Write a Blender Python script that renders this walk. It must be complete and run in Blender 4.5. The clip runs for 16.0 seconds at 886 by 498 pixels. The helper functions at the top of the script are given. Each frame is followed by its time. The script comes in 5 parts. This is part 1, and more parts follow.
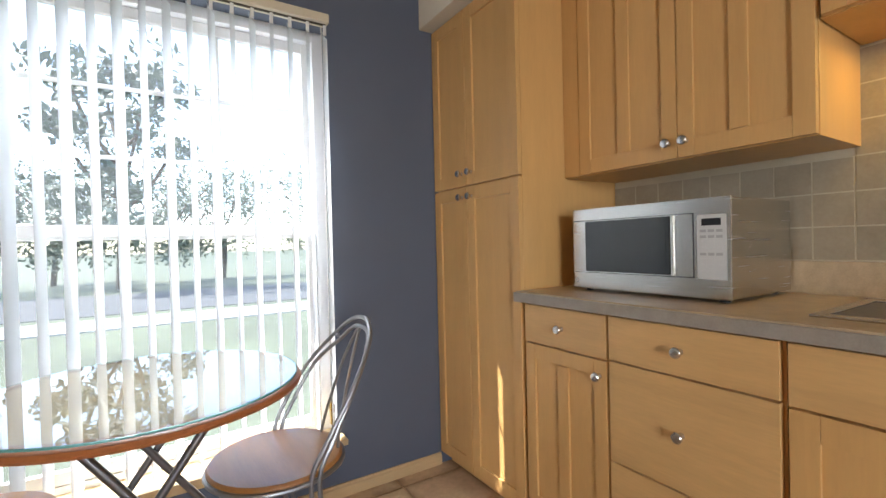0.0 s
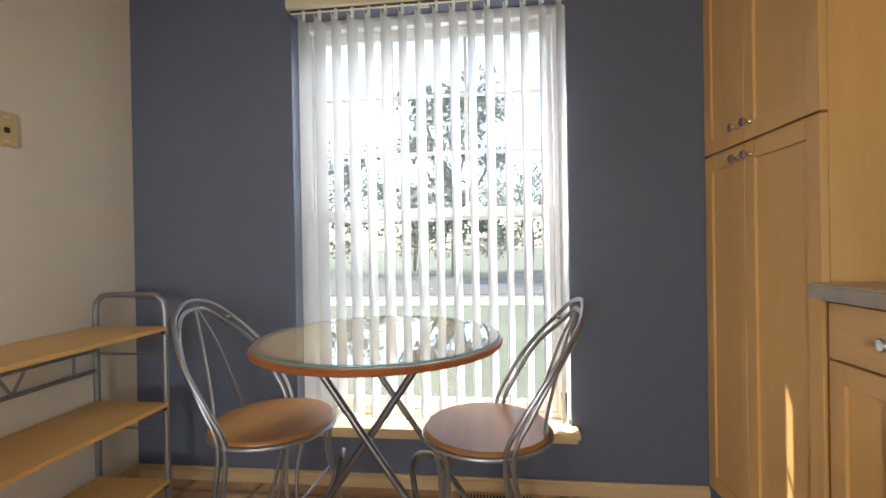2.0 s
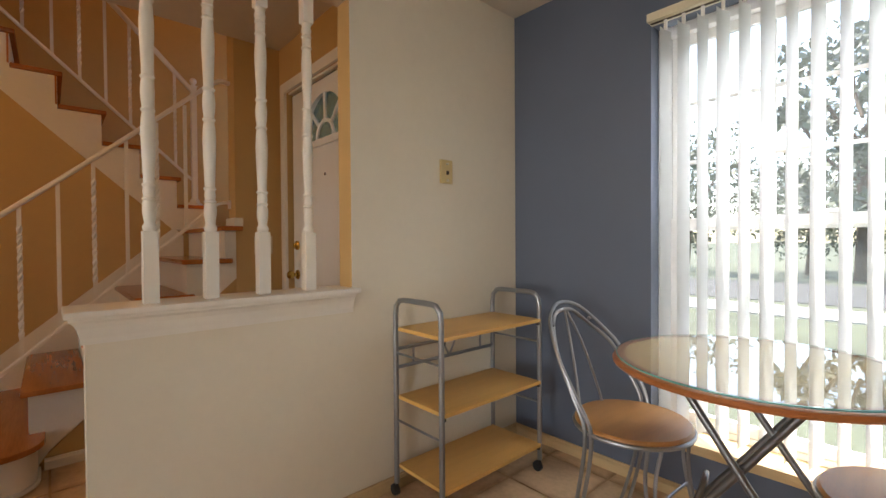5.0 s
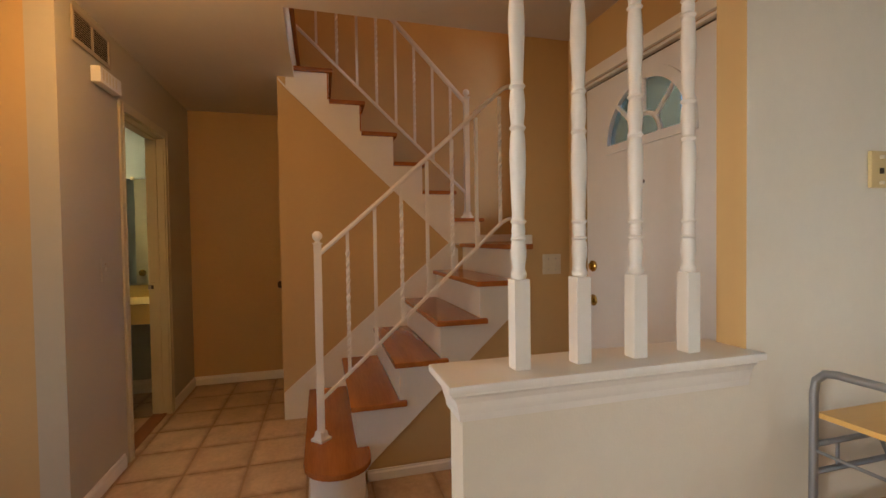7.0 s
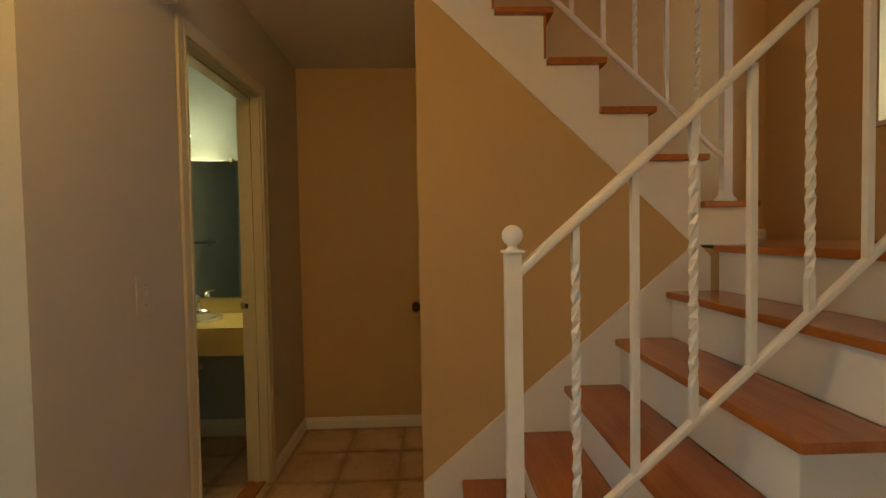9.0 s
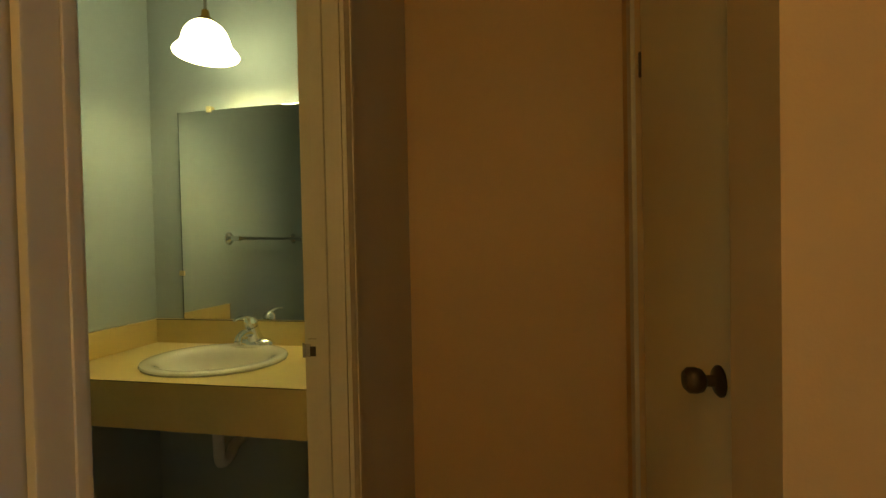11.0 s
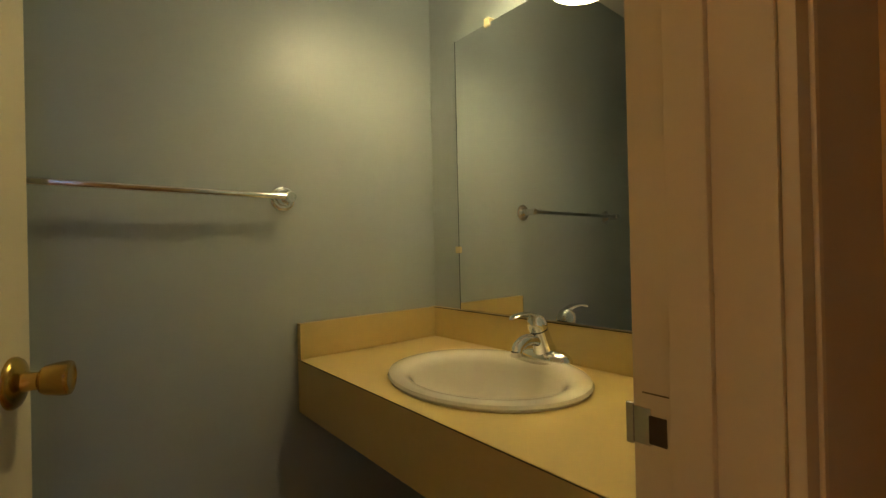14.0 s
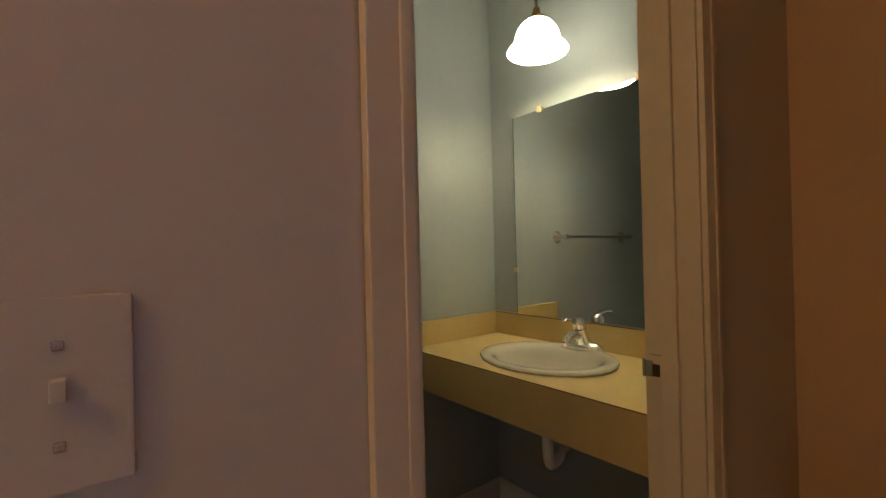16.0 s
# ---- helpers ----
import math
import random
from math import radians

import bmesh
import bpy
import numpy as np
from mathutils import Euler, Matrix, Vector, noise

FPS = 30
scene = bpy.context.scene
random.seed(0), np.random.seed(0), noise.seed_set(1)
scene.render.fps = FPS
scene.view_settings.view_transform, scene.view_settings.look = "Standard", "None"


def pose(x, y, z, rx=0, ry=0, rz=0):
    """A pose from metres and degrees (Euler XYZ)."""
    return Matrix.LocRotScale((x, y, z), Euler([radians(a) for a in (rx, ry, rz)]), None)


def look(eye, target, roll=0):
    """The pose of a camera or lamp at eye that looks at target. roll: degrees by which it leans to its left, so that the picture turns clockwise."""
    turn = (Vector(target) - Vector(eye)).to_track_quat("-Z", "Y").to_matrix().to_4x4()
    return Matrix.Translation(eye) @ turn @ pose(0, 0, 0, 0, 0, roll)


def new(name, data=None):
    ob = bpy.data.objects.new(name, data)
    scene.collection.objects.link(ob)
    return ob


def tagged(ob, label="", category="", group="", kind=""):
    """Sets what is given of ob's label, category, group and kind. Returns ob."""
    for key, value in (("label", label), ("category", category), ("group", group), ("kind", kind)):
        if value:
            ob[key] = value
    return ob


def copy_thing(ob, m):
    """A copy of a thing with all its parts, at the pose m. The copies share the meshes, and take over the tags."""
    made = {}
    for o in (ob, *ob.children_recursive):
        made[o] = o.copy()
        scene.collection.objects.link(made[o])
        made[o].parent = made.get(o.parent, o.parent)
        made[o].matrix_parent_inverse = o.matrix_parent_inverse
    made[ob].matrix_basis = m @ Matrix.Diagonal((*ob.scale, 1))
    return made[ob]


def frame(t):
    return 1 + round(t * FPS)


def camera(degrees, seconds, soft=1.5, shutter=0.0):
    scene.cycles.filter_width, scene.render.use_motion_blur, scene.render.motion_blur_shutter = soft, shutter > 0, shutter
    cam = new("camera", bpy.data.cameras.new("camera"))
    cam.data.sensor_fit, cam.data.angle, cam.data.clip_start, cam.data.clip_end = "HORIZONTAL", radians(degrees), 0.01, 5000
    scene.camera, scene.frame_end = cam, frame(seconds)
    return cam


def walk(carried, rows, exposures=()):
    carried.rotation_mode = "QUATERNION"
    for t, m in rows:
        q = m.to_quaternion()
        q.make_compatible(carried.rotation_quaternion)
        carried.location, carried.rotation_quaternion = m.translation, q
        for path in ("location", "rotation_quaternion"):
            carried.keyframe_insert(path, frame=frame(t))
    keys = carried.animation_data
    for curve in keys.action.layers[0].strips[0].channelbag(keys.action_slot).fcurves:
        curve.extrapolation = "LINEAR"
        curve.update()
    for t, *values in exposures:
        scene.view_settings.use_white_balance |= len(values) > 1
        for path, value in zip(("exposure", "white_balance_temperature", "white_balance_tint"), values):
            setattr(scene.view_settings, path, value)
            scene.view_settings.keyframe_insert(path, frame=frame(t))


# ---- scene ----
# ---- camera ----
cam = camera(90.3, 16.0)
PATH = [
    (0, (0.479, 0.468, 1.099), (1.544, 2.16, 1.076), -1.4),
    (0.5, (0.538, 0.481, 1.066), (1.277, 2.34, 1.051), -1.3),
    (1, (0.609, 0.484, 1.059), (1.001, 2.445, 1.045), -1.1),
    (1.5, (0.699, 0.49, 1.049), (0.756, 2.489, 1.031), -1.1),
    (2, (0.779, 0.504, 1.022), (0.561, 2.492, 1.013), -1.0),
    (2.5, (0.82, 0.522, 1.0), (0.371, 2.471, 0.977), -1.2),
    (3, (0.854, 0.504, 0.987), (0.175, 2.385, 0.962), -1.1),
    (5.5, (0.689, 0.269, 1.156), (-0.954, 1.409, 1.122), -0.4),
    (6, (0.557, 0.169, 1.211), (-1.211, 1.103, 1.173), -0.5),
    (6.5, (0.383, 0.119, 1.234), (-1.48, 0.846, 1.186), -0.7),
    (7, (0.143, 0.11, 1.246), (-1.784, 0.645, 1.198), -0.8),
    (7.5, (-0.116, 0.073, 1.255), (-2.081, 0.44, 1.202), -0.6),
    (8, (-0.435, 0.026, 1.268), (-2.42, 0.263, 1.211), -0.9),
    (8.5, (-0.797, -0.024, 1.271), (-2.791, 0.115, 1.208), -0.8),
    (9, (-1.169, -0.099, 1.27), (-3.168, -0.049, 1.209), -1.0),
    (11.5, (-2.589, -0.601, 1.188), (-4.503, -1.182, 1.164), -1.2),
    (12, (-2.741, -0.692, 1.173), (-4.561, -1.521, 1.159), -1.2),
    (12.5, (-2.869, -0.762, 1.146), (-4.556, -1.836, 1.138), -1.1),
    (13, (-2.96, -0.815, 1.124), (-4.501, -2.091, 1.127), -1.3),
    (13.5, (-3.015, -0.852, 1.108), (-4.423, -2.272, 1.112), -1.3),
    (14, (-3.047, -0.873, 1.093), (-4.331, -2.407, 1.1), -1.3),
    (14.5, (-3.033, -0.862, 1.097), (-4.238, -2.458, 1.111), -1.2),
    (15, (-2.946, -0.808, 1.118), (-4.142, -2.411, 1.128), -1.3),
    (15.5, (-2.77, -0.703, 1.145), (-3.989, -2.289, 1.15), -1.3),
    (16, (-2.522, -0.611, 1.189), (-3.777, -2.169, 1.195), -1.4),
]
EXPOSURES = [(0.0, 2.05, 6100, 10), (0.5, 2.1, 6100, 10), (1.5, 1.85, 6300, 10), (2.5, 1.8, 6900, 12), (3.0, 1.8, 7000, 12), (5.5, 2.0, 6800, 10), (6.5, 2.22, 6900, 10), (7.0, 2.2, 6500, 10), (8.0, 2.12, 6600, 4),
             (9.0, 2.12, 6450, -8), (11.5, 2.1, 6700, -16), (12.5, 2.06, 6500, -12), (13.5, 2.11, 6500, 4), (14.5, 2.12, 6700, 14), (15.5, 2.12, 6000, 18), (16.0, 2.12, 5550, 18)]
walk(cam, [(t, look(eye, target, roll)) for t, eye, target, roll in PATH], EXPOSURES)

# ---- daylight and lamps ----
SUN_TO = Vector((-0.42, 0.36, 0.82)).normalized()
world = bpy.data.worlds.new("sky")
scene.world = world
world.use_nodes = True
wn = world.node_tree.nodes
sky = wn.new("ShaderNodeTexSky")
sky.sky_type = "NISHITA"
sky.sun_disc = False
sky.sun_elevation = math.asin(SUN_TO.z)
sky.sun_rotation = math.atan2(SUN_TO.x, SUN_TO.y)
world.node_tree.links.new(sky.outputs["Color"], wn["Background"].inputs["Color"])
wn["Background"].inputs["Strength"].default_value = 0.15


def lamp(name, kind, energy, color, m, size=0.1, size_y=0.0):
    d = bpy.data.lights.new(name, kind)
    d.energy, d.color = energy, color
    if kind == "AREA":
        d.shape, d.size, d.size_y = "RECTANGLE", size, size_y or size
    elif kind == "SUN":
        d.angle = size
    else:
        d.shadow_soft_size = size
    ob = new(name, d)
    ob.matrix_world = m
    return ob


lamp("sun", "SUN", 3.8, (1.0, 0.95, 0.86), look(SUN_TO * 20, (0, 0, 0)), radians(0.5))
# added lamps outside, above the window openings, that boost the sky's daylight
lamp("window_sky_boost", "AREA", 46, (0.90, 0.95, 1.0), look((0.51, 3.35, 3.05), (0.51, 1.6, 0.9)), 2.4, 1.2)
lamp("stair_window_boost", "AREA", 3, (0.85, 0.93, 1.0), look((-2.97, 2.7, 3.9), (-2.97, 1.6, 1.9)), 0.9, 0.7)
# upstairs hall lamp, living room lamp, bathroom bulb
lamp("upstairs_lamp", "POINT", 3.0, (1.0, 0.51, 0.16), pose(-3.2, 1.2, 4.4), 0.12)
lamp("living_lamp", "POINT", 4.4, (1.0, 0.52, 0.17), pose(-1.55, -0.62, 2.22), 0.10)
# unseen fill lamps added to brighten the cabinets and the half wall
living = lamp("living_fill_light", "AREA", 5.4, (0.97, 0.97, 0.96), look((-0.6, -3.55, 1.3), (1.7, 0.9, 1.05)), 1.2, 1.5)
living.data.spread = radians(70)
east = lamp("living_fill_light", "AREA", 1.15, (0.97, 0.97, 0.96), look((1.75, -3.55, 1.3), (-0.55, 2.0, 1.15)), 0.8, 1.5)
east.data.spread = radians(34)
lamp("bath_bulb", "POINT", 0.65, (1.0, 0.83, 0.45), pose(-3.768, -1.6, 1.925), 0.03)
lamp("sink_puck", "AREA", 0.24, (1.0, 0.58, 0.07), look((2.06, 0.72, 1.618), (2.06, 0.72, 0.9)), 0.05)

# ---- materials ----


def mat(name, base, rough=0.6, metal=0.0, vary=0.06, scale=6.0, bump=0.0, bump_scale=60.0, stretch=(1, 1, 1), second=None,
        sheen=0.0, trans=0.0, coat=0.0, ior=1.45, per_piece=0.0, bands=0.0):
    """A procedural surface: base colour varied at two scales, optional grain along one axis, fine relief."""
    m = bpy.data.materials.new(name)
    m.use_nodes = True
    nt = m.node_tree
    n, l = nt.nodes, nt.links
    b = n["Principled BSDF"]
    b.inputs["Roughness"].default_value = rough
    b.inputs["Metallic"].default_value = metal
    b.inputs["IOR"].default_value = ior
    b.inputs["Transmission Weight"].default_value = trans
    b.inputs["Coat Weight"].default_value = coat
    co = n.new("ShaderNodeTexCoord")
    mp = n.new("ShaderNodeMapping")
    mp.inputs["Scale"].default_value = stretch
    l.new(co.outputs["Object"], mp.inputs["Vector"])
    vec = mp.outputs["Vector"]
    if per_piece:
        info = n.new("ShaderNodeObjectInfo")
        add = n.new("ShaderNodeVectorMath")
        add.operation = "MULTIPLY_ADD"
        comb = n.new("ShaderNodeCombineXYZ")
        for k in ("X", "Y", "Z"):
            l.new(info.outputs["Random"], comb.inputs[k])
        add.inputs[1].default_value = (17.0, 31.0, 23.0)
        l.new(comb.outputs["Vector"], add.inputs[0])
        l.new(vec, add.inputs[2])
        vec = add.outputs["Vector"]
    big = n.new("ShaderNodeTexNoise")
    big.inputs["Scale"].default_value = scale
    big.inputs["Detail"].default_value = 5
    l.new(vec, big.inputs["Vector"])
    fine = n.new("ShaderNodeTexNoise")
    fine.inputs["Scale"].default_value = scale * 9
    fine.inputs["Detail"].default_value = 3
    l.new(vec, fine.inputs["Vector"])
    mx = n.new("ShaderNodeMix")
    mx.data_type = "FLOAT"
    mx.inputs[0].default_value = 0.35
    l.new(big.outputs["Fac"], mx.inputs[2])
    l.new(fine.outputs["Fac"], mx.inputs[3])
    fac = mx.outputs[0]
    if bands:
        wv = n.new("ShaderNodeTexWave")
        wv.inputs["Scale"].default_value = bands
        wv.inputs["Distortion"].default_value = 5.0
        wv.inputs["Detail"].default_value = 3.0
        l.new(vec, wv.inputs["Vector"])
        mb = n.new("ShaderNodeMix")
        mb.data_type = "FLOAT"
        mb.inputs[0].default_value = 0.45
        l.new(fac, mb.inputs[2])
        l.new(wv.outputs["Fac"], mb.inputs[3])
        fac = mb.outputs[0]
    ramp = n.new("ShaderNodeValToRGB")
    lo, hi = [c * (1 - vary) for c in base], [min(1, c * (1 + vary)) for c in base]
    if second:
        lo = second
    ramp.color_ramp.elements[0].position, ramp.color_ramp.elements[1].position = 0.32, 0.68
    ramp.color_ramp.elements[0].color, ramp.color_ramp.elements[1].color = (*lo, 1), (*hi, 1)
    l.new(fac, ramp.inputs["Fac"])
    col = ramp.outputs["Color"]
    if per_piece:
        hs = n.new("ShaderNodeHueSaturation")
        mr = n.new("ShaderNodeMapRange")
        mr.inputs["To Min"].default_value, mr.inputs["To Max"].default_value = 1 - per_piece, 1 + per_piece
        l.new(info.outputs["Random"], mr.inputs["Value"])
        l.new(mr.outputs["Result"], hs.inputs["Value"])
        l.new(col, hs.inputs["Color"])
        col = hs.outputs["Color"]
    l.new(col, b.inputs["Base Color"])
    rr = n.new("ShaderNodeMapRange")
    rr.inputs["To Min"].default_value, rr.inputs["To Max"].default_value = max(0.02, rough * 0.85), min(1, rough * 1.15)
    l.new(fine.outputs["Fac"], rr.inputs["Value"])
    l.new(rr.outputs["Result"], b.inputs["Roughness"])
    if bump:
        bn = n.new("ShaderNodeTexNoise")
        bn.inputs["Scale"].default_value = bump_scale
        bn.inputs["Detail"].default_value = 4
        l.new(vec, bn.inputs["Vector"])
        bp = n.new("ShaderNodeBump")
        bp.inputs["Strength"].default_value = bump
        bp.inputs["Distance"].default_value = 0.004
        l.new(bn.outputs["Fac"], bp.inputs["Height"])
        l.new(bp.outputs["Normal"], b.inputs["Normal"])
    return m


BLUE = mat("blue_wall_paint", (0.105, 0.122, 0.165), 0.62, vary=0.04, scale=3, bump=0.10, bump_scale=160)
CREAM = mat("cream_wall_paint", (0.73, 0.665, 0.545), 0.62, vary=0.03, scale=3, bump=0.10, bump_scale=160)
TAN = mat("tan_wall_paint", (0.56, 0.375, 0.165), 0.6, vary=0.035, scale=3, bump=0.10, bump_scale=160)
DOORTAN = mat("tan_door_paint", (0.70, 0.57, 0.31), 0.45, vary=0.035, scale=3, bump=0.06, bump_scale=120)
GREIGE = mat("greige_wall_paint", (0.49, 0.44, 0.335), 0.6, vary=0.035, scale=3, bump=0.10, bump_scale=160)
BATHWALL = mat("grey_green_wall_paint", (0.40, 0.44, 0.42), 0.38, vary=0.03, scale=3, bump=0.08, bump_scale=160)
CEIL = mat("ceiling_paint", (0.66, 0.61, 0.54), 0.85, vary=0.03, scale=3, bump=0.15, bump_scale=220)
WHITE = mat("white_trim_paint", (0.78, 0.74, 0.67), 0.38, vary=0.03, scale=5, bump=0.05, bump_scale=90)
CREAMTRIM = mat("cream_trim_paint", (0.55, 0.485, 0.325), 0.42, vary=0.04, scale=5, bump=0.05, bump_scale=90)
SILLW = mat("varnished_pine_trim", (0.60, 0.43, 0.23), 0.42, vary=0.08, scale=3, stretch=(1, 9, 9), bump=0.05, bump_scale=60)
DOORW = mat("white_door_paint", (0.74, 0.72, 0.70), 0.4, vary=0.025, scale=4, bump=0.06, bump_scale=110)
VINYL = mat("white_window_vinyl", (0.80, 0.80, 0.80), 0.32, vary=0.02, scale=4)
IRON = mat("white_painted_iron", (0.80, 0.76, 0.70), 0.35, vary=0.03, scale=14, bump=0.08, bump_scale=120)
MAPLE = mat("maple_wood_upright", (0.61, 0.365, 0.135), 0.36, vary=0.06, scale=2.2, stretch=(9, 9, 0.9), bump=0.05, bump_scale=40)
MAPLEH = mat("maple_wood_level", (0.62, 0.385, 0.155), 0.36, vary=0.10, scale=2.2, stretch=(9, 0.9, 9), bump=0.05, bump_scale=40)
TREAD = mat("red_oak_tread", (0.42, 0.145, 0.034), 0.24, vary=0.10, scale=1.6, stretch=(0.7, 9, 9), bump=0.03, bump_scale=20, second=(0.30, 0.092, 0.022), coat=0.25)
SEATW = mat("oak_seat_veneer", (0.34, 0.16, 0.05), 0.3, vary=0.14, scale=2.5, stretch=(10, 1.2, 1.2), bump=0.04, bump_scale=40)
RIMW = mat("cherry_table_rim", (0.31, 0.105, 0.032), 0.33, vary=0.14, scale=4, stretch=(3, 3, 9), bump=0.04)
TABLEW = mat("oak_table_veneer", (0.45, 0.27, 0.11), 0.35, vary=0.12, scale=2.5, stretch=(10, 1.2, 1.2), bump=0.04)
BEECH = mat("beech_shelf_board", (0.62, 0.35, 0.10), 0.36, vary=0.07, scale=2.5, stretch=(10, 1.0, 10), bump=0.04)
STEEL = mat("grey_powder_steel", (0.30, 0.305, 0.315), 0.38, metal=0.85, vary=0.05, scale=8)
DARKSTEEL = mat("gunmetal_tube", (0.19, 0.19, 0.20), 0.34, metal=0.9, vary=0.06, scale=8)
STAINLESS = mat("brushed_stainless", (0.60, 0.59, 0.57), 0.26, metal=1.0, vary=0.008, scale=0.6, stretch=(1, 1, 40))
NICKEL = mat("satin_nickel", (0.62, 0.60, 0.57), 0.24, metal=1.0, vary=0.04, scale=20)
CHROME = mat("chrome", (0.82, 0.82, 0.82), 0.06, metal=1.0, vary=0.02, scale=20)
BRASS = mat("aged_brass", (0.50, 0.33, 0.09), 0.22, metal=1.0, vary=0.12, scale=18)
DARKBRASS = mat("dark_bronze", (0.09, 0.06, 0.035), 0.4, metal=0.9, vary=0.15, scale=18)
BLACK = mat("black_plastic", (0.018, 0.018, 0.02), 0.4, vary=0.1, scale=10)
DARKGLASS = mat("dark_oven_glass", (0.012, 0.014, 0.016), 0.05, vary=0.05, scale=4, coat=0.6)
PANELW = mat("pale_grey_panel", (0.62, 0.62, 0.61), 0.4, vary=0.03, scale=8)
BUTTON = mat("grey_button", (0.42, 0.42, 0.42), 0.45, vary=0.03, scale=8)
LAMTOP = mat("stone_laminate", (0.45, 0.35, 0.225), 0.3, vary=0.16, scale=22, bump=0.03, bump_scale=90)
LAMEDGE = mat("grey_laminate_edge", (0.33, 0.295, 0.25), 0.38, vary=0.14, scale=22)
WALLTILE = mat("taupe_wall_tile", (0.32, 0.275, 0.20), 0.3, vary=0.14, scale=10, bump=0.05, bump_scale=50, per_piece=0.07)
GROUT = mat("pale_grout", (0.50, 0.45, 0.33), 0.85, vary=0.06, scale=20, bump=0.2, bump_scale=200)
FLOORTILE = mat("terracotta_beige_tile", (0.63, 0.44, 0.27), 0.36, vary=0.12, scale=5.0, second=(0.47, 0.31, 0.18), bump=0.12, bump_scale=26, per_piece=0.06)
FLOORGROUT = mat("brown_floor_grout", (0.40, 0.26, 0.145), 0.9, vary=0.12, scale=20, bump=0.25, bump_scale=180)
TS, JX, JY = 0.32, -3.755, -0.30   # floor tile pitch and one joint each way


def mottled_margin(m):
    """The glaze turns brown in an uneven margin along each tile's edge."""
    nt = m.node_tree
    n, l = nt.nodes, nt.links
    b = n["Principled BSDF"]
    old = b.inputs["Base Color"].links[0].from_socket
    geo = n.new("ShaderNodeNewGeometry")
    sep = n.new("ShaderNodeSeparateXYZ")
    l.new(geo.outputs["Position"], sep.inputs[0])
    gaps = []
    for axis, j in (("X", JX), ("Y", JY)):
        a = n.new("ShaderNodeMath")
        a.operation = "SUBTRACT"
        l.new(sep.outputs[axis], a.inputs[0])
        a.inputs[1].default_value = j - 40 * TS
        p = n.new("ShaderNodeMath")
        p.operation = "PINGPONG"
        l.new(a.outputs[0], p.inputs[0])
        p.inputs[1].default_value = TS / 2
        gaps.append(p.outputs[0])
    mn = n.new("ShaderNodeMath")
    mn.operation = "MINIMUM"
    l.new(gaps[0], mn.inputs[0])
    l.new(gaps[1], mn.inputs[1])
    nz = n.new("ShaderNodeTexNoise")
    nz.inputs["Scale"].default_value = 10
    nz.inputs["Detail"].default_value = 4
    l.new(geo.outputs["Position"], nz.inputs["Vector"])
    ad = n.new("ShaderNodeMath")
    ad.operation = "MULTIPLY_ADD"
    l.new(nz.outputs["Fac"], ad.inputs[0])
    ad.inputs[1].default_value = 0.095
    l.new(mn.outputs[0], ad.inputs[2])
    mr = n.new("ShaderNodeMapRange")
    mr.inputs["From Min"].default_value, mr.inputs["From Max"].default_value = 0.042, 0.088
    mr.inputs["To Min"].default_value, mr.inputs["To Max"].default_value = 0.8, 0.0
    l.new(ad.outputs[0], mr.inputs["Value"])
    mix = n.new("ShaderNodeMix")
    mix.data_type = "RGBA"
    l.new(mr.outputs["Result"], mix.inputs[0])
    l.new(old, mix.inputs[6])
    mix.inputs[7].default_value = (0.33, 0.20, 0.105, 1)
    l.new(mix.outputs[2], b.inputs["Base Color"])


mottled_margin(FLOORTILE)
VANITY = mat("yellow_laminate", (0.63, 0.465, 0.175), 0.34, vary=0.04, scale=6)
LAMLINE = mat("dark_laminate_seam", (0.10, 0.075, 0.03), 0.5, vary=0.05, scale=6)
PORCELAIN = mat("biscuit_porcelain", (0.70, 0.64, 0.50), 0.1, vary=0.02, scale=5, coat=0.5)
IVORY = mat("yellowed_ivory_plastic", (0.62, 0.47, 0.22), 0.4, vary=0.04, scale=10)
BONE = mat("bone_plastic", (0.66, 0.58, 0.42), 0.4, vary=0.03, scale=10)
WHITEPL = mat("white_plastic", (0.74, 0.72, 0.68), 0.4, vary=0.02, scale=10)
VENTM = mat("beige_vent_metal", (0.45, 0.37, 0.26), 0.5, vary=0.04, scale=10)
# near-black fill for gaps, slots and recesses: their shade is put into the colour
GAPSHADE = mat("painted_gap_shade", (0.05, 0.035, 0.02), 0.8, vary=0.1, scale=10)
MIRROR = mat("mirror_silver", (0.86, 0.88, 0.86), 0.015, metal=1.0, vary=0.005, scale=3)
CLEARPL = mat("amber_plastic_clip", (0.75, 0.63, 0.34), 0.25, vary=0.05, scale=20)
GRASS = mat("lawn", (0.075, 0.085, 0.05), 0.9, vary=0.35, scale=0.7, bump=0.6, bump_scale=12)
LEAF = mat("tree_leaves", (0.115, 0.135, 0.09), 0.6, vary=0.45, scale=1.4)
BARK = mat("tree_bark", (0.11, 0.08, 0.055), 0.9, vary=0.25, scale=8, bump=0.5, bump_scale=14)
ASPHALT = mat("asphalt_road", (0.055, 0.055, 0.058), 0.85, vary=0.2, scale=3, bump=0.3, bump_scale=60)
CONCRETE = mat("pale_concrete", (0.42, 0.41, 0.38), 0.85, vary=0.1, scale=3, bump=0.2, bump_scale=60)


def glass(name, tint, rough=0.0, ior=1.45):
    m = bpy.data.materials.new(name)
    m.use_nodes = True
    b = m.node_tree.nodes["Principled BSDF"]
    b.inputs["Base Color"].default_value = (*tint, 1)
    b.inputs["Transmission Weight"].default_value = 1.0
    b.inputs["Roughness"].default_value = rough
    b.inputs["IOR"].default_value = ior
    return m




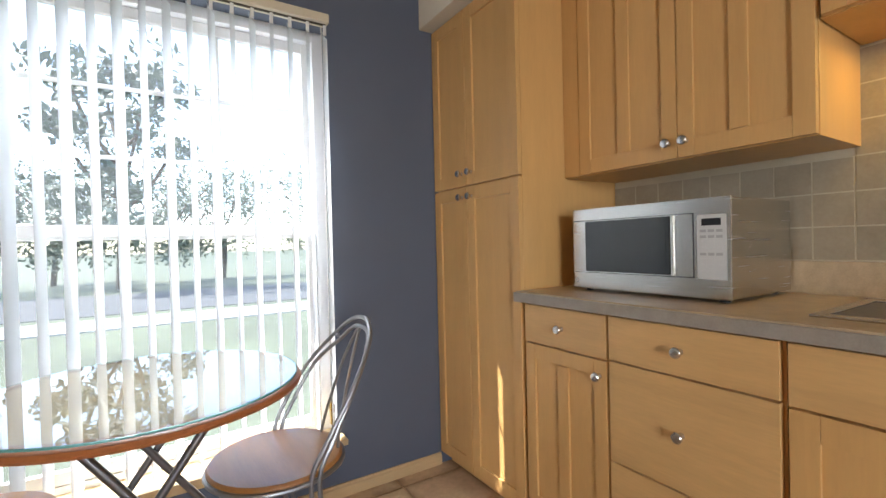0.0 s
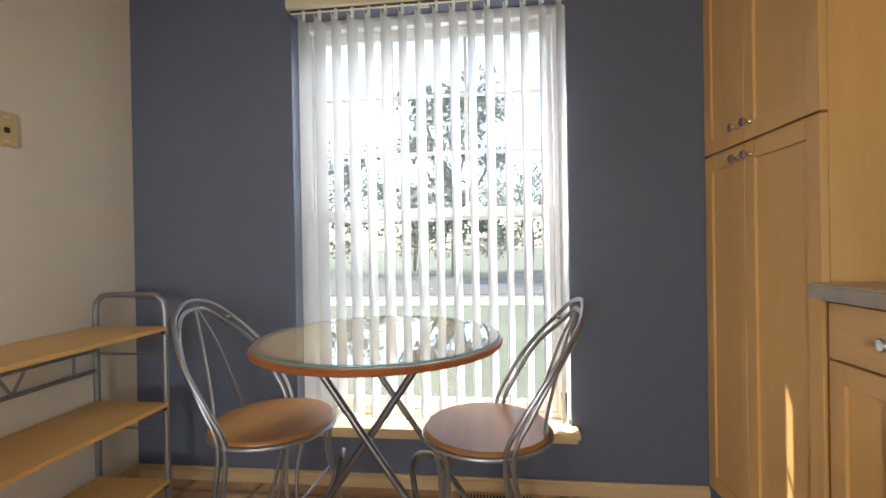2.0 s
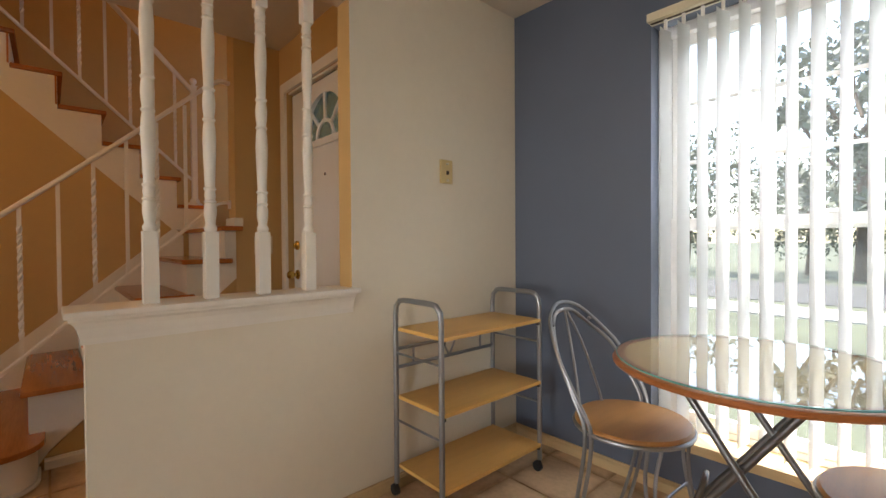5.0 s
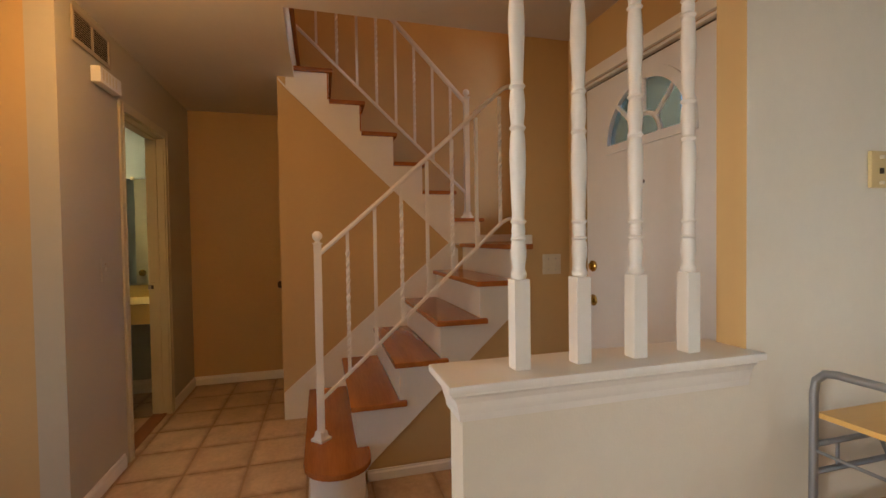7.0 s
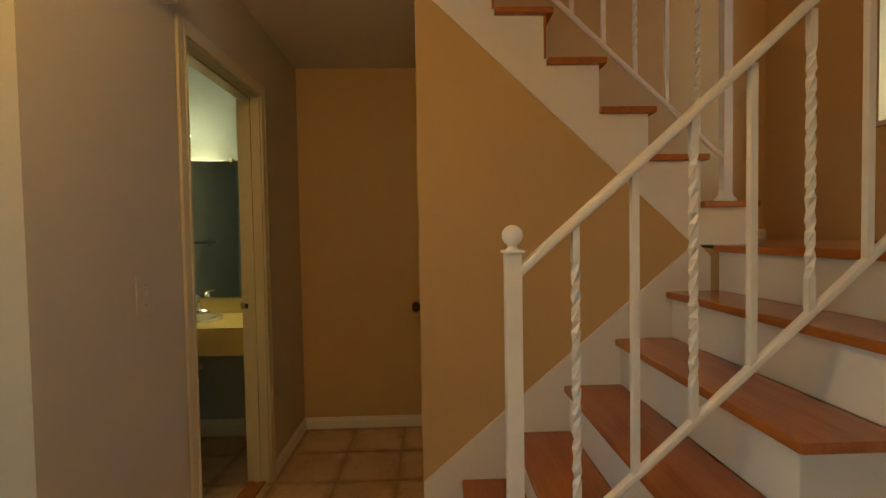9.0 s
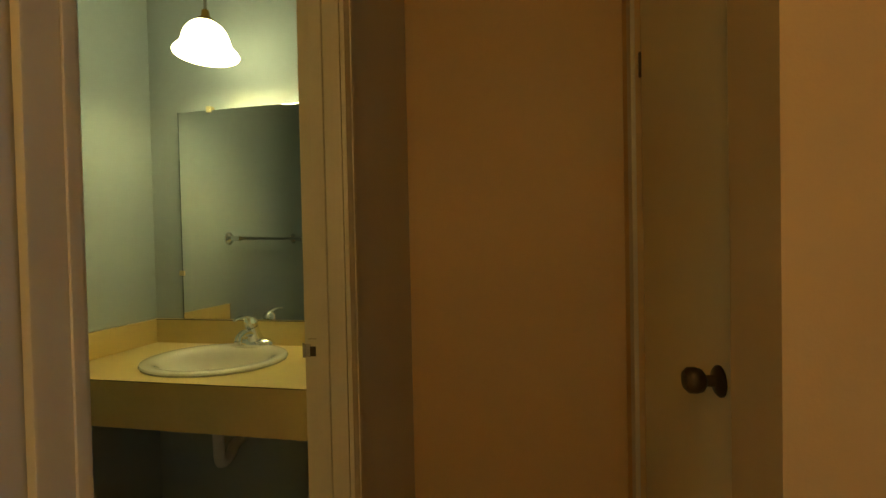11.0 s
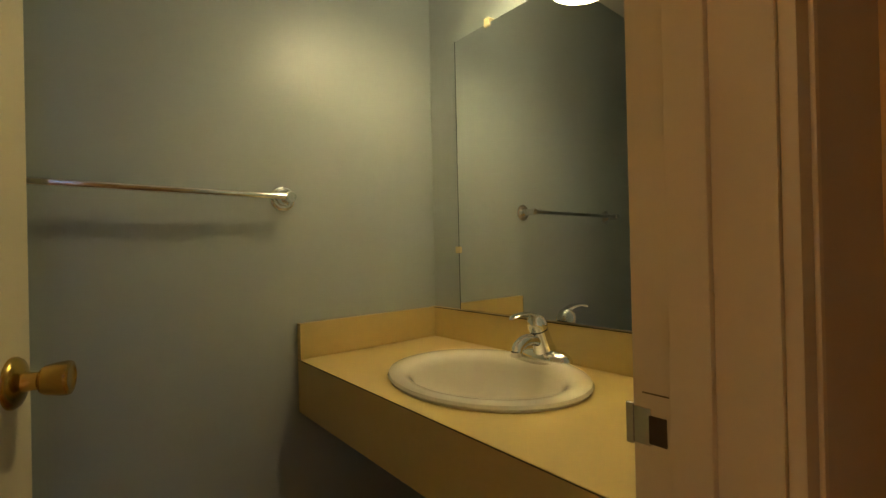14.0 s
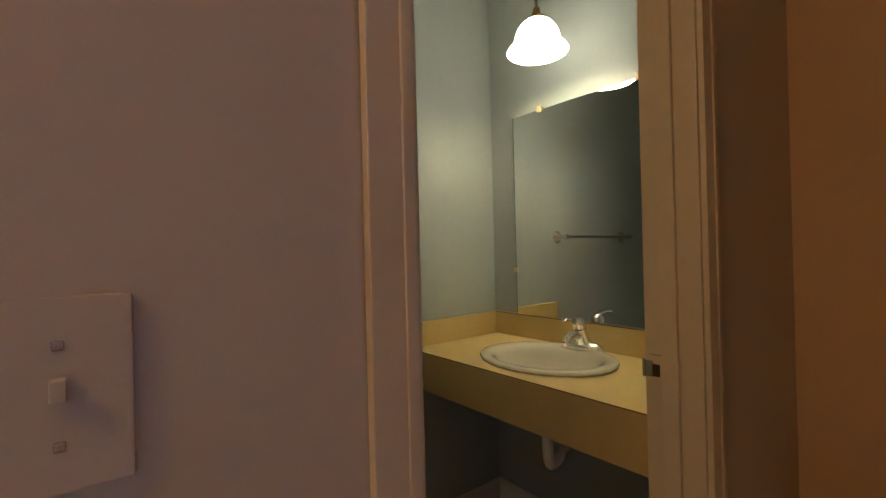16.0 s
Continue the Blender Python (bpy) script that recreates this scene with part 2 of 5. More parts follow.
def veiled(m, amount):
    """Mixes a thin translucent veil into the glass, imitating the haze of bright daylight."""
    nt = m.node_tree
    n, l = nt.nodes, nt.links
    veil = n.new("ShaderNodeBsdfTranslucent")
    veil.inputs["Color"].default_value = (0.86, 0.88, 0.88, 1)
    nz = n.new("ShaderNodeTexNoise")
    nz.inputs["Scale"].default_value = 3.5
    nz.inputs["Detail"].default_value = 6
    mr = n.new("ShaderNodeMapRange")
    mr.inputs["To Min"].default_value, mr.inputs["To Max"].default_value = amount * 0.75, amount * 1.25
    l.new(nz.outputs["Fac"], mr.inputs["Value"])
    mx = n.new("ShaderNodeMixShader")
    l.new(mr.outputs["Result"], mx.inputs["Fac"])
    l.new(n["Principled BSDF"].outputs["BSDF"], mx.inputs[1])
    l.new(veil.outputs["BSDF"], mx.inputs[2])
    l.new(mx.outputs["Shader"], n["Material Output"].inputs["Surface"])
    return m


# the kitchen pane carries the glare haze in its own shader
PANE = veiled(glass("window_glass", (0.97, 0.985, 0.98), 0.0, 1.1), 0.02)
STAIRPANE = glass("stair_window_glass", (0.30, 0.42, 0.58), 0.02, 1.1)
GLASSEDGE = mat("teal_glass_edge", (0.11, 0.27, 0.24), 0.15, vary=0.08, scale=12)
TABLEGLASS = glass("green_edge_glass", (0.90, 0.98, 0.95), 0.0, 1.5)
LITBLUE = glass("door_light_glass", (0.13, 0.19, 0.25), 0.04, 1.15)

# vertical blind vanes let daylight glow through
VANE = bpy.data.materials.new("white_blind_vane")
VANE.use_nodes = True
_n, _l = VANE.node_tree.nodes, VANE.node_tree.links
_t = _n.new("ShaderNodeBsdfTranslucent")
_t.inputs["Color"].default_value = (0.72, 0.73, 0.74, 1)
_m = _n.new("ShaderNodeMixShader")
_m.inputs["Fac"].default_value = 0.42
_n["Principled BSDF"].inputs["Base Color"].default_value = (0.80, 0.80, 0.79, 1)
_n["Principled BSDF"].inputs["Roughness"].default_value = 0.5
_l.new(_n["Principled BSDF"].outputs["BSDF"], _m.inputs[1])
_l.new(_t.outputs["BSDF"], _m.inputs[2])
_l.new(_m.outputs["Shader"], _n["Material Output"].inputs["Surface"])

# frosted lamp glass, lit from inside
SHADE = bpy.data.materials.new("lit_frosted_shade")
SHADE.use_nodes = True
_b = SHADE.node_tree.nodes["Principled BSDF"]
_b.inputs["Base Color"].default_value = (0.9, 0.84, 0.66, 1)
_b.inputs["Roughness"].default_value = 0.35
_b.inputs["Emission Color"].default_value = (1.0, 0.86, 0.52, 1)
_nz = SHADE.node_tree.nodes.new("ShaderNodeTexNoise")
_nz.inputs["Scale"].default_value = 16
_nz.inputs["Distortion"].default_value = 1.5
_mr = SHADE.node_tree.nodes.new("ShaderNodeMapRange")
_mr.inputs["From Min"].default_value, _mr.inputs["From Max"].default_value = 0.3, 0.7
_mr.inputs["To Min"].default_value, _mr.inputs["To Max"].default_value = 1.8, 4.2
SHADE.node_tree.links.new(_nz.outputs["Fac"], _mr.inputs["Value"])
SHADE.node_tree.links.new(_mr.outputs["Result"], _b.inputs["Emission Strength"])

# ---- mesh helpers ----
ROOT = {}


def weigh_normals(me):
    """Large flat faces keep their own normal; narrow rounded edges blend between them."""
    around = {}
    for p in me.polygons:
        for v in p.vertices:
            around.setdefault(v, []).append(p)
    out = []
    for p in me.polygons:
        for v in p.vertices:
            s = Vector((0, 0, 0))
            for q in around[v]:
                if q.normal.dot(p.normal) > 0.76:
                    s += q.normal * q.area
            out.append(tuple(s.normalized()) if s.length > 1e-12 else tuple(p.normal))
    me.normals_split_custom_set(out)


def link(name, bm, material, smooth=False):
    me = bpy.data.meshes.new(name)
    bmesh.ops.recalc_face_normals(bm, faces=bm.faces[:])
    bm.to_mesh(me)
    bm.free()
    for mt in material if isinstance(material, (list, tuple)) else [material]:
        me.materials.append(mt)
    if smooth:
        me.shade_smooth()
        me.set_sharp_from_angle(angle=radians(38))
        weigh_normals(me)
    return new(name, me)


def structure(name, bm, material, label, category="", smooth=False):
    ob = link(name, bm, material, smooth)
    ROOT[ob] = Vector((0, 0, 0))
    return tagged(ob, label, category or name.split("_")[0], "", "structure")


def thing(name, label, category, at, group="", kind=""):
    ob = new(name)
    ob.location = at
    ob.empty_display_size = 0.05
    ROOT[ob] = Vector(at)
    return tagged(ob, label, category, group, kind)


def part(name, bm, material, parent, label="", smooth=True):
    bmesh.ops.translate(bm, verts=bm.verts[:], vec=-ROOT[parent])
    ob = link(name, bm, material, smooth)
    ob.parent = parent
    ROOT[ob] = ROOT[parent]
    return tagged(ob, label)


def one(name, bm, material, at, label, category, group="", smooth=True):
    """A thing of one mesh, its origin at its base."""
    bmesh.ops.translate(bm, verts=bm.verts[:], vec=-Vector(at))
    ob = link(name, bm, material, smooth)
    ob.location = at
    ROOT[ob] = Vector(at)
    return tagged(ob, label, category, group)


def bx(x0, y0, z0, x1, y1, z1, bev=0.0, bm=None, segs=2):
    """A box, alone or added to bm, with rounded edges."""
    b = bmesh.new()
    bmesh.ops.create_cube(b, size=1.0)
    bmesh.ops.transform(b, verts=b.verts[:], matrix=Matrix.Translation(((x0 + x1) / 2, (y0 + y1) / 2, (z0 + z1) / 2))
                        @ Matrix.Diagonal((abs(x1 - x0), abs(y1 - y0), abs(z1 - z0), 1)))
    if bev:
        bmesh.ops.bevel(b, geom=b.edges[:], offset=bev, segments=segs, affect="EDGES", profile=0.6)
    return merge(bm, b)


def merge(bm, b):
    if bm is None:
        return b
    me = bpy.data.meshes.new("tmp")
    b.to_mesh(me)
    b.free()
    bm.from_mesh(me)
    bpy.data.meshes.remove(me)
    return bm


def prism(points, axis, a, b, bm=None, bev=0.0):
    """A flat outline in the plane across axis, drawn out from a to b. Points: (y, z) for x, (x, z) for y, (x, y) for z."""
    out = bmesh.new()

    def at(p, d):
        return {"x": (d, p[0], p[1]), "y": (p[0], d, p[1]), "z": (p[0], p[1], d)}[axis]
    lo, hi = [out.verts.new(at(p, a)) for p in points], [out.verts.new(at(p, b)) for p in points]
    out.faces.new(lo), out.faces.new(hi[::-1])
    for i in range(len(points)):
        j = (i + 1) % len(points)
        out.faces.new((lo[i], hi[i], hi[j], lo[j]))
    if bev:
        bmesh.ops.recalc_face_normals(out, faces=out.faces[:])
        bmesh.ops.bevel(out, geom=out.edges[:], offset=bev, segments=2, affect="EDGES", profile=0.6)
    return merge(bm, out)


def lathe(profile, at, axis="z", segs=20, bm=None, caps=True):
    """A turned shape: (radius, height) along the axis from at."""
    b = bmesh.new()
    rings = []
    for r, h in profile:
        ring = []
        for i in range(segs):
            c, s = math.cos(2 * math.pi * i / segs) * r, math.sin(2 * math.pi * i / segs) * r
            p = {"z": (c, s, h), "x": (h, c, s), "y": (c, h, s)}[axis]
            ring.append(b.verts.new(Vector(at) + Vector(p)))
        rings.append(ring)
    for r0, r1 in zip(rings, rings[1:]):
        for i in range(segs):
            j = (i + 1) % segs
            b.faces.new((r0[i], r0[j], r1[j], r1[i]))
    if caps and profile[0][0] > 1e-5:
        b.faces.new(rings[0][::-1])
    if caps and profile[-1][0] > 1e-5:
        b.faces.new(rings[-1])
    bmesh.ops.remove_doubles(b, verts=b.verts[:], dist=1e-6)
    return merge(bm, b)


def tube(points, r, segs=10, bm=None, closed=False):
    """A round bar along points."""
    b = bmesh.new()
    pts = [Vector(p) for p in points]
    n = len(pts)
    rings, up = [], None
    for i, p in enumerate(pts):
        d = (pts[(i + 1) % n] - pts[i - 1]) if closed else (pts[min(i + 1, n - 1)] - pts[max(i - 1, 0)])
        d.normalize()
        if up is None:
            up = Vector((0, 0, 1)) if abs(d.z) < 0.9 else Vector((1, 0, 0))
        side = d.cross(up).normalized()
        up = side.cross(d).normalized()
        rings.append([b.verts.new(p + (side * math.cos(2 * math.pi * k / segs) + up * math.sin(2 * math.pi * k / segs)) * r) for k in range(segs)])
    pairs = list(zip(rings, rings[1:])) + ([(rings[-1], rings[0])] if closed else [])
    for r0, r1 in pairs:
        for k in range(segs):
            j = (k + 1) % segs
            b.faces.new((r0[k], r0[j], r1[j], r1[k]))
    if not closed:
        b.faces.new(rings[0][::-1]), b.faces.new(rings[-1])
    return merge(bm, b)


def smoothed(points, steps=6):
    """A Catmull-Rom line through points."""
    p = [Vector(q) for q in points]
    p = [p[0] * 2 - p[1]] + p + [p[-1] * 2 - p[-2]]
    out = []
    for i in range(1, len(p) - 2):
        for k in range(steps):
            t = k / steps
            a, b, c, d = p[i - 1], p[i], p[i + 1], p[i + 2]
            out.append(0.5 * (2 * b + (c - a) * t + (2 * a - 5 * b + 4 * c - d) * t * t + (3 * b - a - 3 * c + d) * t ** 3))
    return out + [p[-2]]


def paint(ob, rule):
    """Gives each face the material index that rule(centre, normal) names."""
    for f in ob.data.polygons:
        f.material_index = rule(f.center, f.normal)
    return ob


# ---- measures of the place ----
CEIL_Z = 2.37
NORTH = 2.35      # kitchen window wall
WEST = -0.84      # kitchen side of the half wall
EAST = 2.20
SOUTH = -3.6
BATH_Y = -0.965   # hall face of the bathroom wall
STAIR_X = -3.08   # wall under the upper flight
OPEN_X = -2.125   # open side of the lower flight
DOOR_Y = 1.505    # front door wall
HALL_X = -4.09
LAND_Y = 2.15

# ---- shell ----
floor_bm = bx(-4.2, SOUTH, -0.12, EAST + 0.15, 2.5, -0.008)
FLOOR = structure("floor", floor_bm, FLOORGROUT, "beige ceramic tile floor with brown grout joints", "floor")

b = bx(WEST - 0.12, NORTH, 0, -0.075, NORTH + 0.15, 2.45)
bx(1.095, NORTH, 0, EAST + 0.15, NORTH + 0.15, 2.45, bm=b)
bx(-0.075, NORTH, 0, 1.095, NORTH + 0.15, 0.255, bm=b)
bx(-0.075, NORTH, 2.05, 1.095, NORTH + 0.15, 2.45, bm=b)
structure("wall_north", b, BLUE, "slate blue painted kitchen wall around the window", "wall")

structure("wall_east", bx(EAST, SOUTH, 0, EAST + 0.15, NORTH, 2.45), CREAM, "cream painted kitchen wall behind the cabinets", "wall")
# out of view; the openings are added to hold the two fill lamps
b = bx(-2.13, SOUTH - 0.15, 0, -1.25, SOUTH, 2.45)
bx(0.05, SOUTH - 0.15, 0, 1.3, SOUTH, 2.45, bm=b)
bx(1.3, SOUTH - 0.15, 0, EAST, SOUTH, 0.5, bm=b)
bx(1.3, SOUTH - 0.15, 2.1, EAST, SOUTH, 2.45, bm=b)
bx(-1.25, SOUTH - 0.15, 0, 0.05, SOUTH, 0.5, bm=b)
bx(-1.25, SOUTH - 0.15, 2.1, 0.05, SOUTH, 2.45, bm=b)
structure("wall_south", b, CREAM, "plain cream wall closing the unseen living area, open at the fill lamps", "wall")

b = bx(WEST - 0.10, 1.285, 0, WEST, NORTH, CEIL_Z)
bx(WEST - 0.10, 0.425, 0, WEST, 1.285, 0.87, bm=b)
bx(WEST - 0.10, 0.425, 2.105, WEST, 1.285, CEIL_Z, bm=b)
w = structure("wall_half", b, [CREAM, TAN], "cream half wall between kitchen and entry with an opening above", "wall")
paint(w, lambda c, n: 1 if n.x < -0.5 or (n.y < -0.5 and c.z > 0.9) else 0)

b = bx(-2.13, DOOR_Y, 0, -2.015, DOOR_Y + 0.12, CEIL_Z)
bx(-1.085, DOOR_Y, 0, WEST - 0.10, DOOR_Y + 0.12, CEIL_Z, bm=b)
bx(-2.015, DOOR_Y, 2.06, -1.085, DOOR_Y + 0.12, CEIL_Z, bm=b)
structure("wall_entry", b, TAN, "tan painted wall around the front door", "wall")

structure("wall_stair_end", bx(-2.26, 1.22, 0, -2.13, LAND_Y, 5.0), TAN, "tan wall end beside the stair landing", "wall")
b = bx(-4.2, LAND_Y, 0, -3.34, LAND_Y + 0.15, 5.0)
bx(-2.62, LAND_Y, 0, -2.13, LAND_Y + 0.15, 5.0, bm=b)
bx(-3.34, LAND_Y, 0, -2.62, LAND_Y + 0.15, 1.80, bm=b)
bx(-3.34, LAND_Y, 3.15, -2.62, LAND_Y + 0.15, 5.0, bm=b)
structure("wall_landing", b, TAN, "tan stairwell wall with a tall window", "wall")
structure("wall_west", bx(HALL_X - 0.11, -1.075, 0, HALL_X, LAND_Y, 5.0), TAN, "tan wall at the end of the hall and stairwell", "wall")

b = bx(HALL_X - 0.11, BATH_Y - 0.11, 0, -3.465, BATH_Y, CEIL_Z)
bx(-2.772, BATH_Y - 0.11, 0, -2.13, BATH_Y, CEIL_Z, bm=b)
bx(-3.465, BATH_Y - 0.11, 2.0, -2.772, BATH_Y, CEIL_Z, bm=b)
w = structure("wall_bath", b, [GREIGE, BATHWALL], "greige hall wall with the bathroom doorway", "wall")
paint(w, lambda c, n: 1 if n.y < -0.5 else 0)
w = structure("wall_living", bx(-2.25, SOUTH, 0, -2.13, BATH_Y - 0.11, CEIL_Z), [TAN, BATHWALL], "warm tan wall turning the corner from the hall", "wall")
paint(w, lambda c, n: 1 if n.x < -0.5 else 0)
structure("wall_mirror", bx(-4.14, -2.2, 0, -4.025, BATH_Y - 0.11, CEIL_Z), BATHWALL, "grey-green bathroom wall behind the mirror", "wall")
structure("wall_towel", bx(-4.025, -2.2, 0, -2.25, -2.09, CEIL_Z), BATHWALL, "grey-green bathroom wall with the towel bar", "wall")

b = prism([(HALL_X, 0), (-3.93, 0), (-3.93, 2.02), (-3.24, 2.02), (-3.24, 0), (STAIR_X, 0), (STAIR_X, CEIL_Z), (HALL_X, CEIL_Z)], "y", -0.155, -0.05)
structure("wall_closet", b, TAN, "tan wall above the closet door", "wall")
# wall under the upper flight: floor to the slanting stringer
structure("wall_under_stair", prism([(-0.05, 0), (1.30, 0), (1.30, 1.17), (1.08, 1.20), (-0.05, 2.262)], "x", STAIR_X - 0.09, STAIR_X), TAN,
          "tan triangular wall under the upper stairs", "wall")
structure("wall_stair_side", prism([(0.30, 0), (LAND_Y, 0), (LAND_Y, 1.15), (1.22, 0.90), (0.30, 0.04)], "x", OPEN_X - 0.09, OPEN_X - 0.012), TAN,
          "tan triangular wall under the lower stairs", "wall")

b = bx(-2.13, SOUTH, CEIL_Z, EAST, NORTH, CEIL_Z + 0.2)
bx(HALL_X, BATH_Y, CEIL_Z, -2.13, -0.045, CEIL_Z + 0.26, bm=b)
structure("ceiling", b, CEIL, "off-white painted ceiling over kitchen, entry and hall", "ceiling")
structure("ceiling_bath", bx(-4.025, -2.09, CEIL_Z, -2.25, BATH_Y - 0.11, CEIL_Z + 0.1), CEIL, "off-white bathroom ceiling", "ceiling")
structure("ceiling_upstairs", bx(-4.2, -1.075, 5.0, -2.0, LAND_Y + 0.15, 5.1), CEIL, "off-white stairwell ceiling", "ceiling")
b = bx(-2.13, -1.075, CEIL_Z + 0.26, -2.0, 1.22, 5.0)
bx(HALL_X, -1.2, CEIL_Z + 0.26, -2.0, -1.075, 5.0, bm=b)
structure("wall_upstairs", b, TAN, "tan walls around the upper stairwell", "wall")
structure("soffit", bx(1.555, 0.2, 2.145, EAST, NORTH, CEIL_Z, 0.004), CREAM, "cream soffit above the kitchen cabinets", "soffit")


def baseboard(p0, p1, normal, material=WHITE, h=0.075, t=0.014, z=0.0):
    """A moulded skirting from p0 to p1, standing out along normal."""
    (xa, ya), (xb, yb) = p0, p1
    prof = [(0, 0), (t, 0), (t, h * 0.72), (t * 0.55, h * 0.86), (t * 0.5, h), (0, h)]
    b = bmesh.new()
    rows = [[b.verts.new((x + normal[0] * d, y + normal[1] * d, z + k)) for d, k in prof] for x, y in ((xa, ya), (xb, yb))]
    for i in range(len(prof)):
        j = (i + 1) % len(prof)
        b.faces.new((rows[0][i], rows[0][j], rows[1][j], rows[1][i]))
    b.faces.new(rows[0]), b.faces.new(rows[1][::-1])
    return structure("baseboard", b, material, "painted wooden baseboard along the wall", "baseboard")


baseboard((WEST, NORTH), (1.62, NORTH), (0, -1), SILLW, 0.057)
baseboard((WEST, 0.425), (WEST, NORTH), (1, 0), SILLW, 0.057)
baseboard((-0.94, 0.425), (-0.84, 0.425), (0, -1))
baseboard((-0.94, 0.425), (-0.94, DOOR_Y), (-1, 0))
baseboard((-2.13, 0.32), (-2.13, DOOR_Y), (1, 0), WHITE, 0.055)
baseboard((HALL_X, BATH_Y), (HALL_X, -0.155), (1, 0))
baseboard((HALL_X, BATH_Y), (-3.52, BATH_Y), (0, 1))
baseboard((-2.67, BATH_Y), (-2.13, BATH_Y), (0, 1))
baseboard((-2.13, SOUTH), (-2.13, BATH_Y), (1, 0))
baseboard((-4.025, -2.09), (-4.025, BATH_Y - 0.11), (1, 0), WHITE, 0.11)
baseboard((-4.025, -2.09), (-2.25, -2.09), (0, 1), WHITE, 0.11)
baseboard((HALL_X, LAND_Y), (HALL_X, 1.36), (1, 0), WHITE, 0.07, 0.014, 1.208)

# ---- staircase ----
TZ = [0.203, 0.406, 0.607, 0.808, 1.010, 1.208, 1.400, 1.606, 1.812, 2.022, 2.234, 2.443]
LOW_Y = [0.012, 0.2385, 0.465, 0.6915, 0.918, 1.128]
UP_Y = [1.334, 1.112, 0.880, 0.665, 0.437, 0.215, -0.03]
stairs = thing("staircase", "white staircase with glossy reddish oak treads and open side", "staircase", (-2.6, 0.6, 0))
WALL_SIDE = STAIR_X + 0.016

# bullnose first step
arc = [(-2.0 + 0.158 * math.cos(a), 0.17 + 0.158 * math.sin(a)) for a in np.linspace(-math.pi / 2, math.pi / 2, 13)]
part("tread", prism([(WALL_SIDE, 0.012)] + arc + [(-2.09, 0.328), (-2.09, 0.27), (WALL_SIDE, 0.27)], "z", TZ[0] - 0.03, TZ[0], bev=0.009), TREAD, stairs)
arc2 = [(-2.0 + 0.128 * math.cos(a), 0.17 + 0.128 * math.sin(a)) for a in np.linspace(-math.pi / 2, math.pi / 2, 13)]
part("riser", prism([(WALL_SIDE, 0.042)] + arc2 + [(-2.125, 0.298), (WALL_SIDE, 0.298)], "z", 0.002, TZ[0] - 0.03), WHITE, stairs)
arc3 = [(-2.0 + 0.139 * math.cos(a), 0.17 + 0.139 * math.sin(a)) for a in np.linspace(-math.pi / 2, math.pi / 2, 13)]
part("shoe_moulding", prism([(WALL_SIDE, 0.031)] + arc3 + [(-2.125, 0.309), (WALL_SIDE, 0.2)], "z", 0.001, 0.02, bev=0.004), WHITE, stairs)
for k in range(1, 5):
    y0, y1 = LOW_Y[k], LOW_Y[k + 1] + 0.028
    part("tread", prism([(WALL_SIDE, y0), (OPEN_X + 0.036, y0), (OPEN_X + 0.036, y1 + 0.036), (OPEN_X + 0.002, y1 + 0.036), (OPEN_X + 0.002, y1), (WALL_SIDE, y1)],
                        "z", TZ[k] - 0.03, TZ[k], bev=0.009), TREAD, stairs)
    part("scotia", bx(OPEN_X, y0 + 0.03, TZ[k] - 0.044, OPEN_X + 0.014, y1 + 0.02, TZ[k] - 0.0305, 0.004), WHITE, stairs)
for k in range(1, 6):
    part("riser", bx(WALL_SIDE, LOW_Y[k] + 0.028, TZ[k - 1], OPEN_X - 0.002, LOW_Y[k] + 0.046, TZ[k] - 0.03), WHITE, stairs)
part("landing_tread", prism([(STAIR_X + 0.016, 1.128), (OPEN_X + 0.036, 1.128), (OPEN_X + 0.036, 1.253), (-2.128, 1.253), (-2.128, 1.216), (-2.264, 1.216), (-2.264, 2.148), (-4.088, 2.148),
                             (-4.088, 1.31), (STAIR_X + 0.016, 1.31)], "z", TZ[5] - 0.03, TZ[5], bev=0.008), TREAD, stairs)
saw = [(0.30, 0.03)]
saw += [(0.30, TZ[0] - 0.03)]
for k in range(1, 6):
    saw += [(LOW_Y[k] + 0.029, TZ[k - 1] - 0.03), (LOW_Y[k] + 0.029, TZ[k] - 0.03)]
saw = saw[:1] + saw[2:]
saw += [(1.219, TZ[5] - 0.03), (1.219, 0.885), (0.34, 0.088)]
part("stringer", prism(saw, "x", OPEN_X - 0.011, OPEN_X), WHITE, stairs, smooth=False)
part("bracket_moulding", bx(-2.15, 1.15, TZ[5] - 0.05, OPEN_X + 0.02, 1.213, TZ[5] - 0.031, 0.006), WHITE, stairs)
part("skirt_board", prism([(-0.152, 0.003), (-0.152, 0.19), (1.06, 1.222), (1.12, 1.16), (1.12, 0.9), (0.2, 0.003)], "x", STAIR_X, STAIR_X + 0.014), WHITE, stairs, smooth=False)
# upper flight
UZ = TZ[5:]
for i in range(6):
    part("tread", bx(-4.088, UP_Y[i + 1] - 0.028, UZ[i + 1] - 0.028, STAIR_X + 0.028, UP_Y[i], UZ[i + 1], 0.008), TREAD, stairs)
    part("riser", bx(-4.088, UP_Y[i] - 0.046, UZ[i], STAIR_X - 0.002, UP_Y[i] - 0.028, UZ[i + 1] - 0.028), WHITE, stairs)
part("tread", bx(-4.088, -0.3, 2.634, -2.132, -0.018, 2.662, 0.008), TREAD, stairs)
saw = [(1.306, UZ[0] + 0.001)]
for i in range(6):
    saw += [(UP_Y[i] - 0.029, UZ[i + 1] - 0.028), (UP_Y[i + 1] - 0.029, UZ[i + 1] - 0.028)]
saw += [(-0.10, TZ[11] - 0.028), (-0.10, 2.300), (1.058, 1.212), (1.12, UZ[0] + 0.001)]
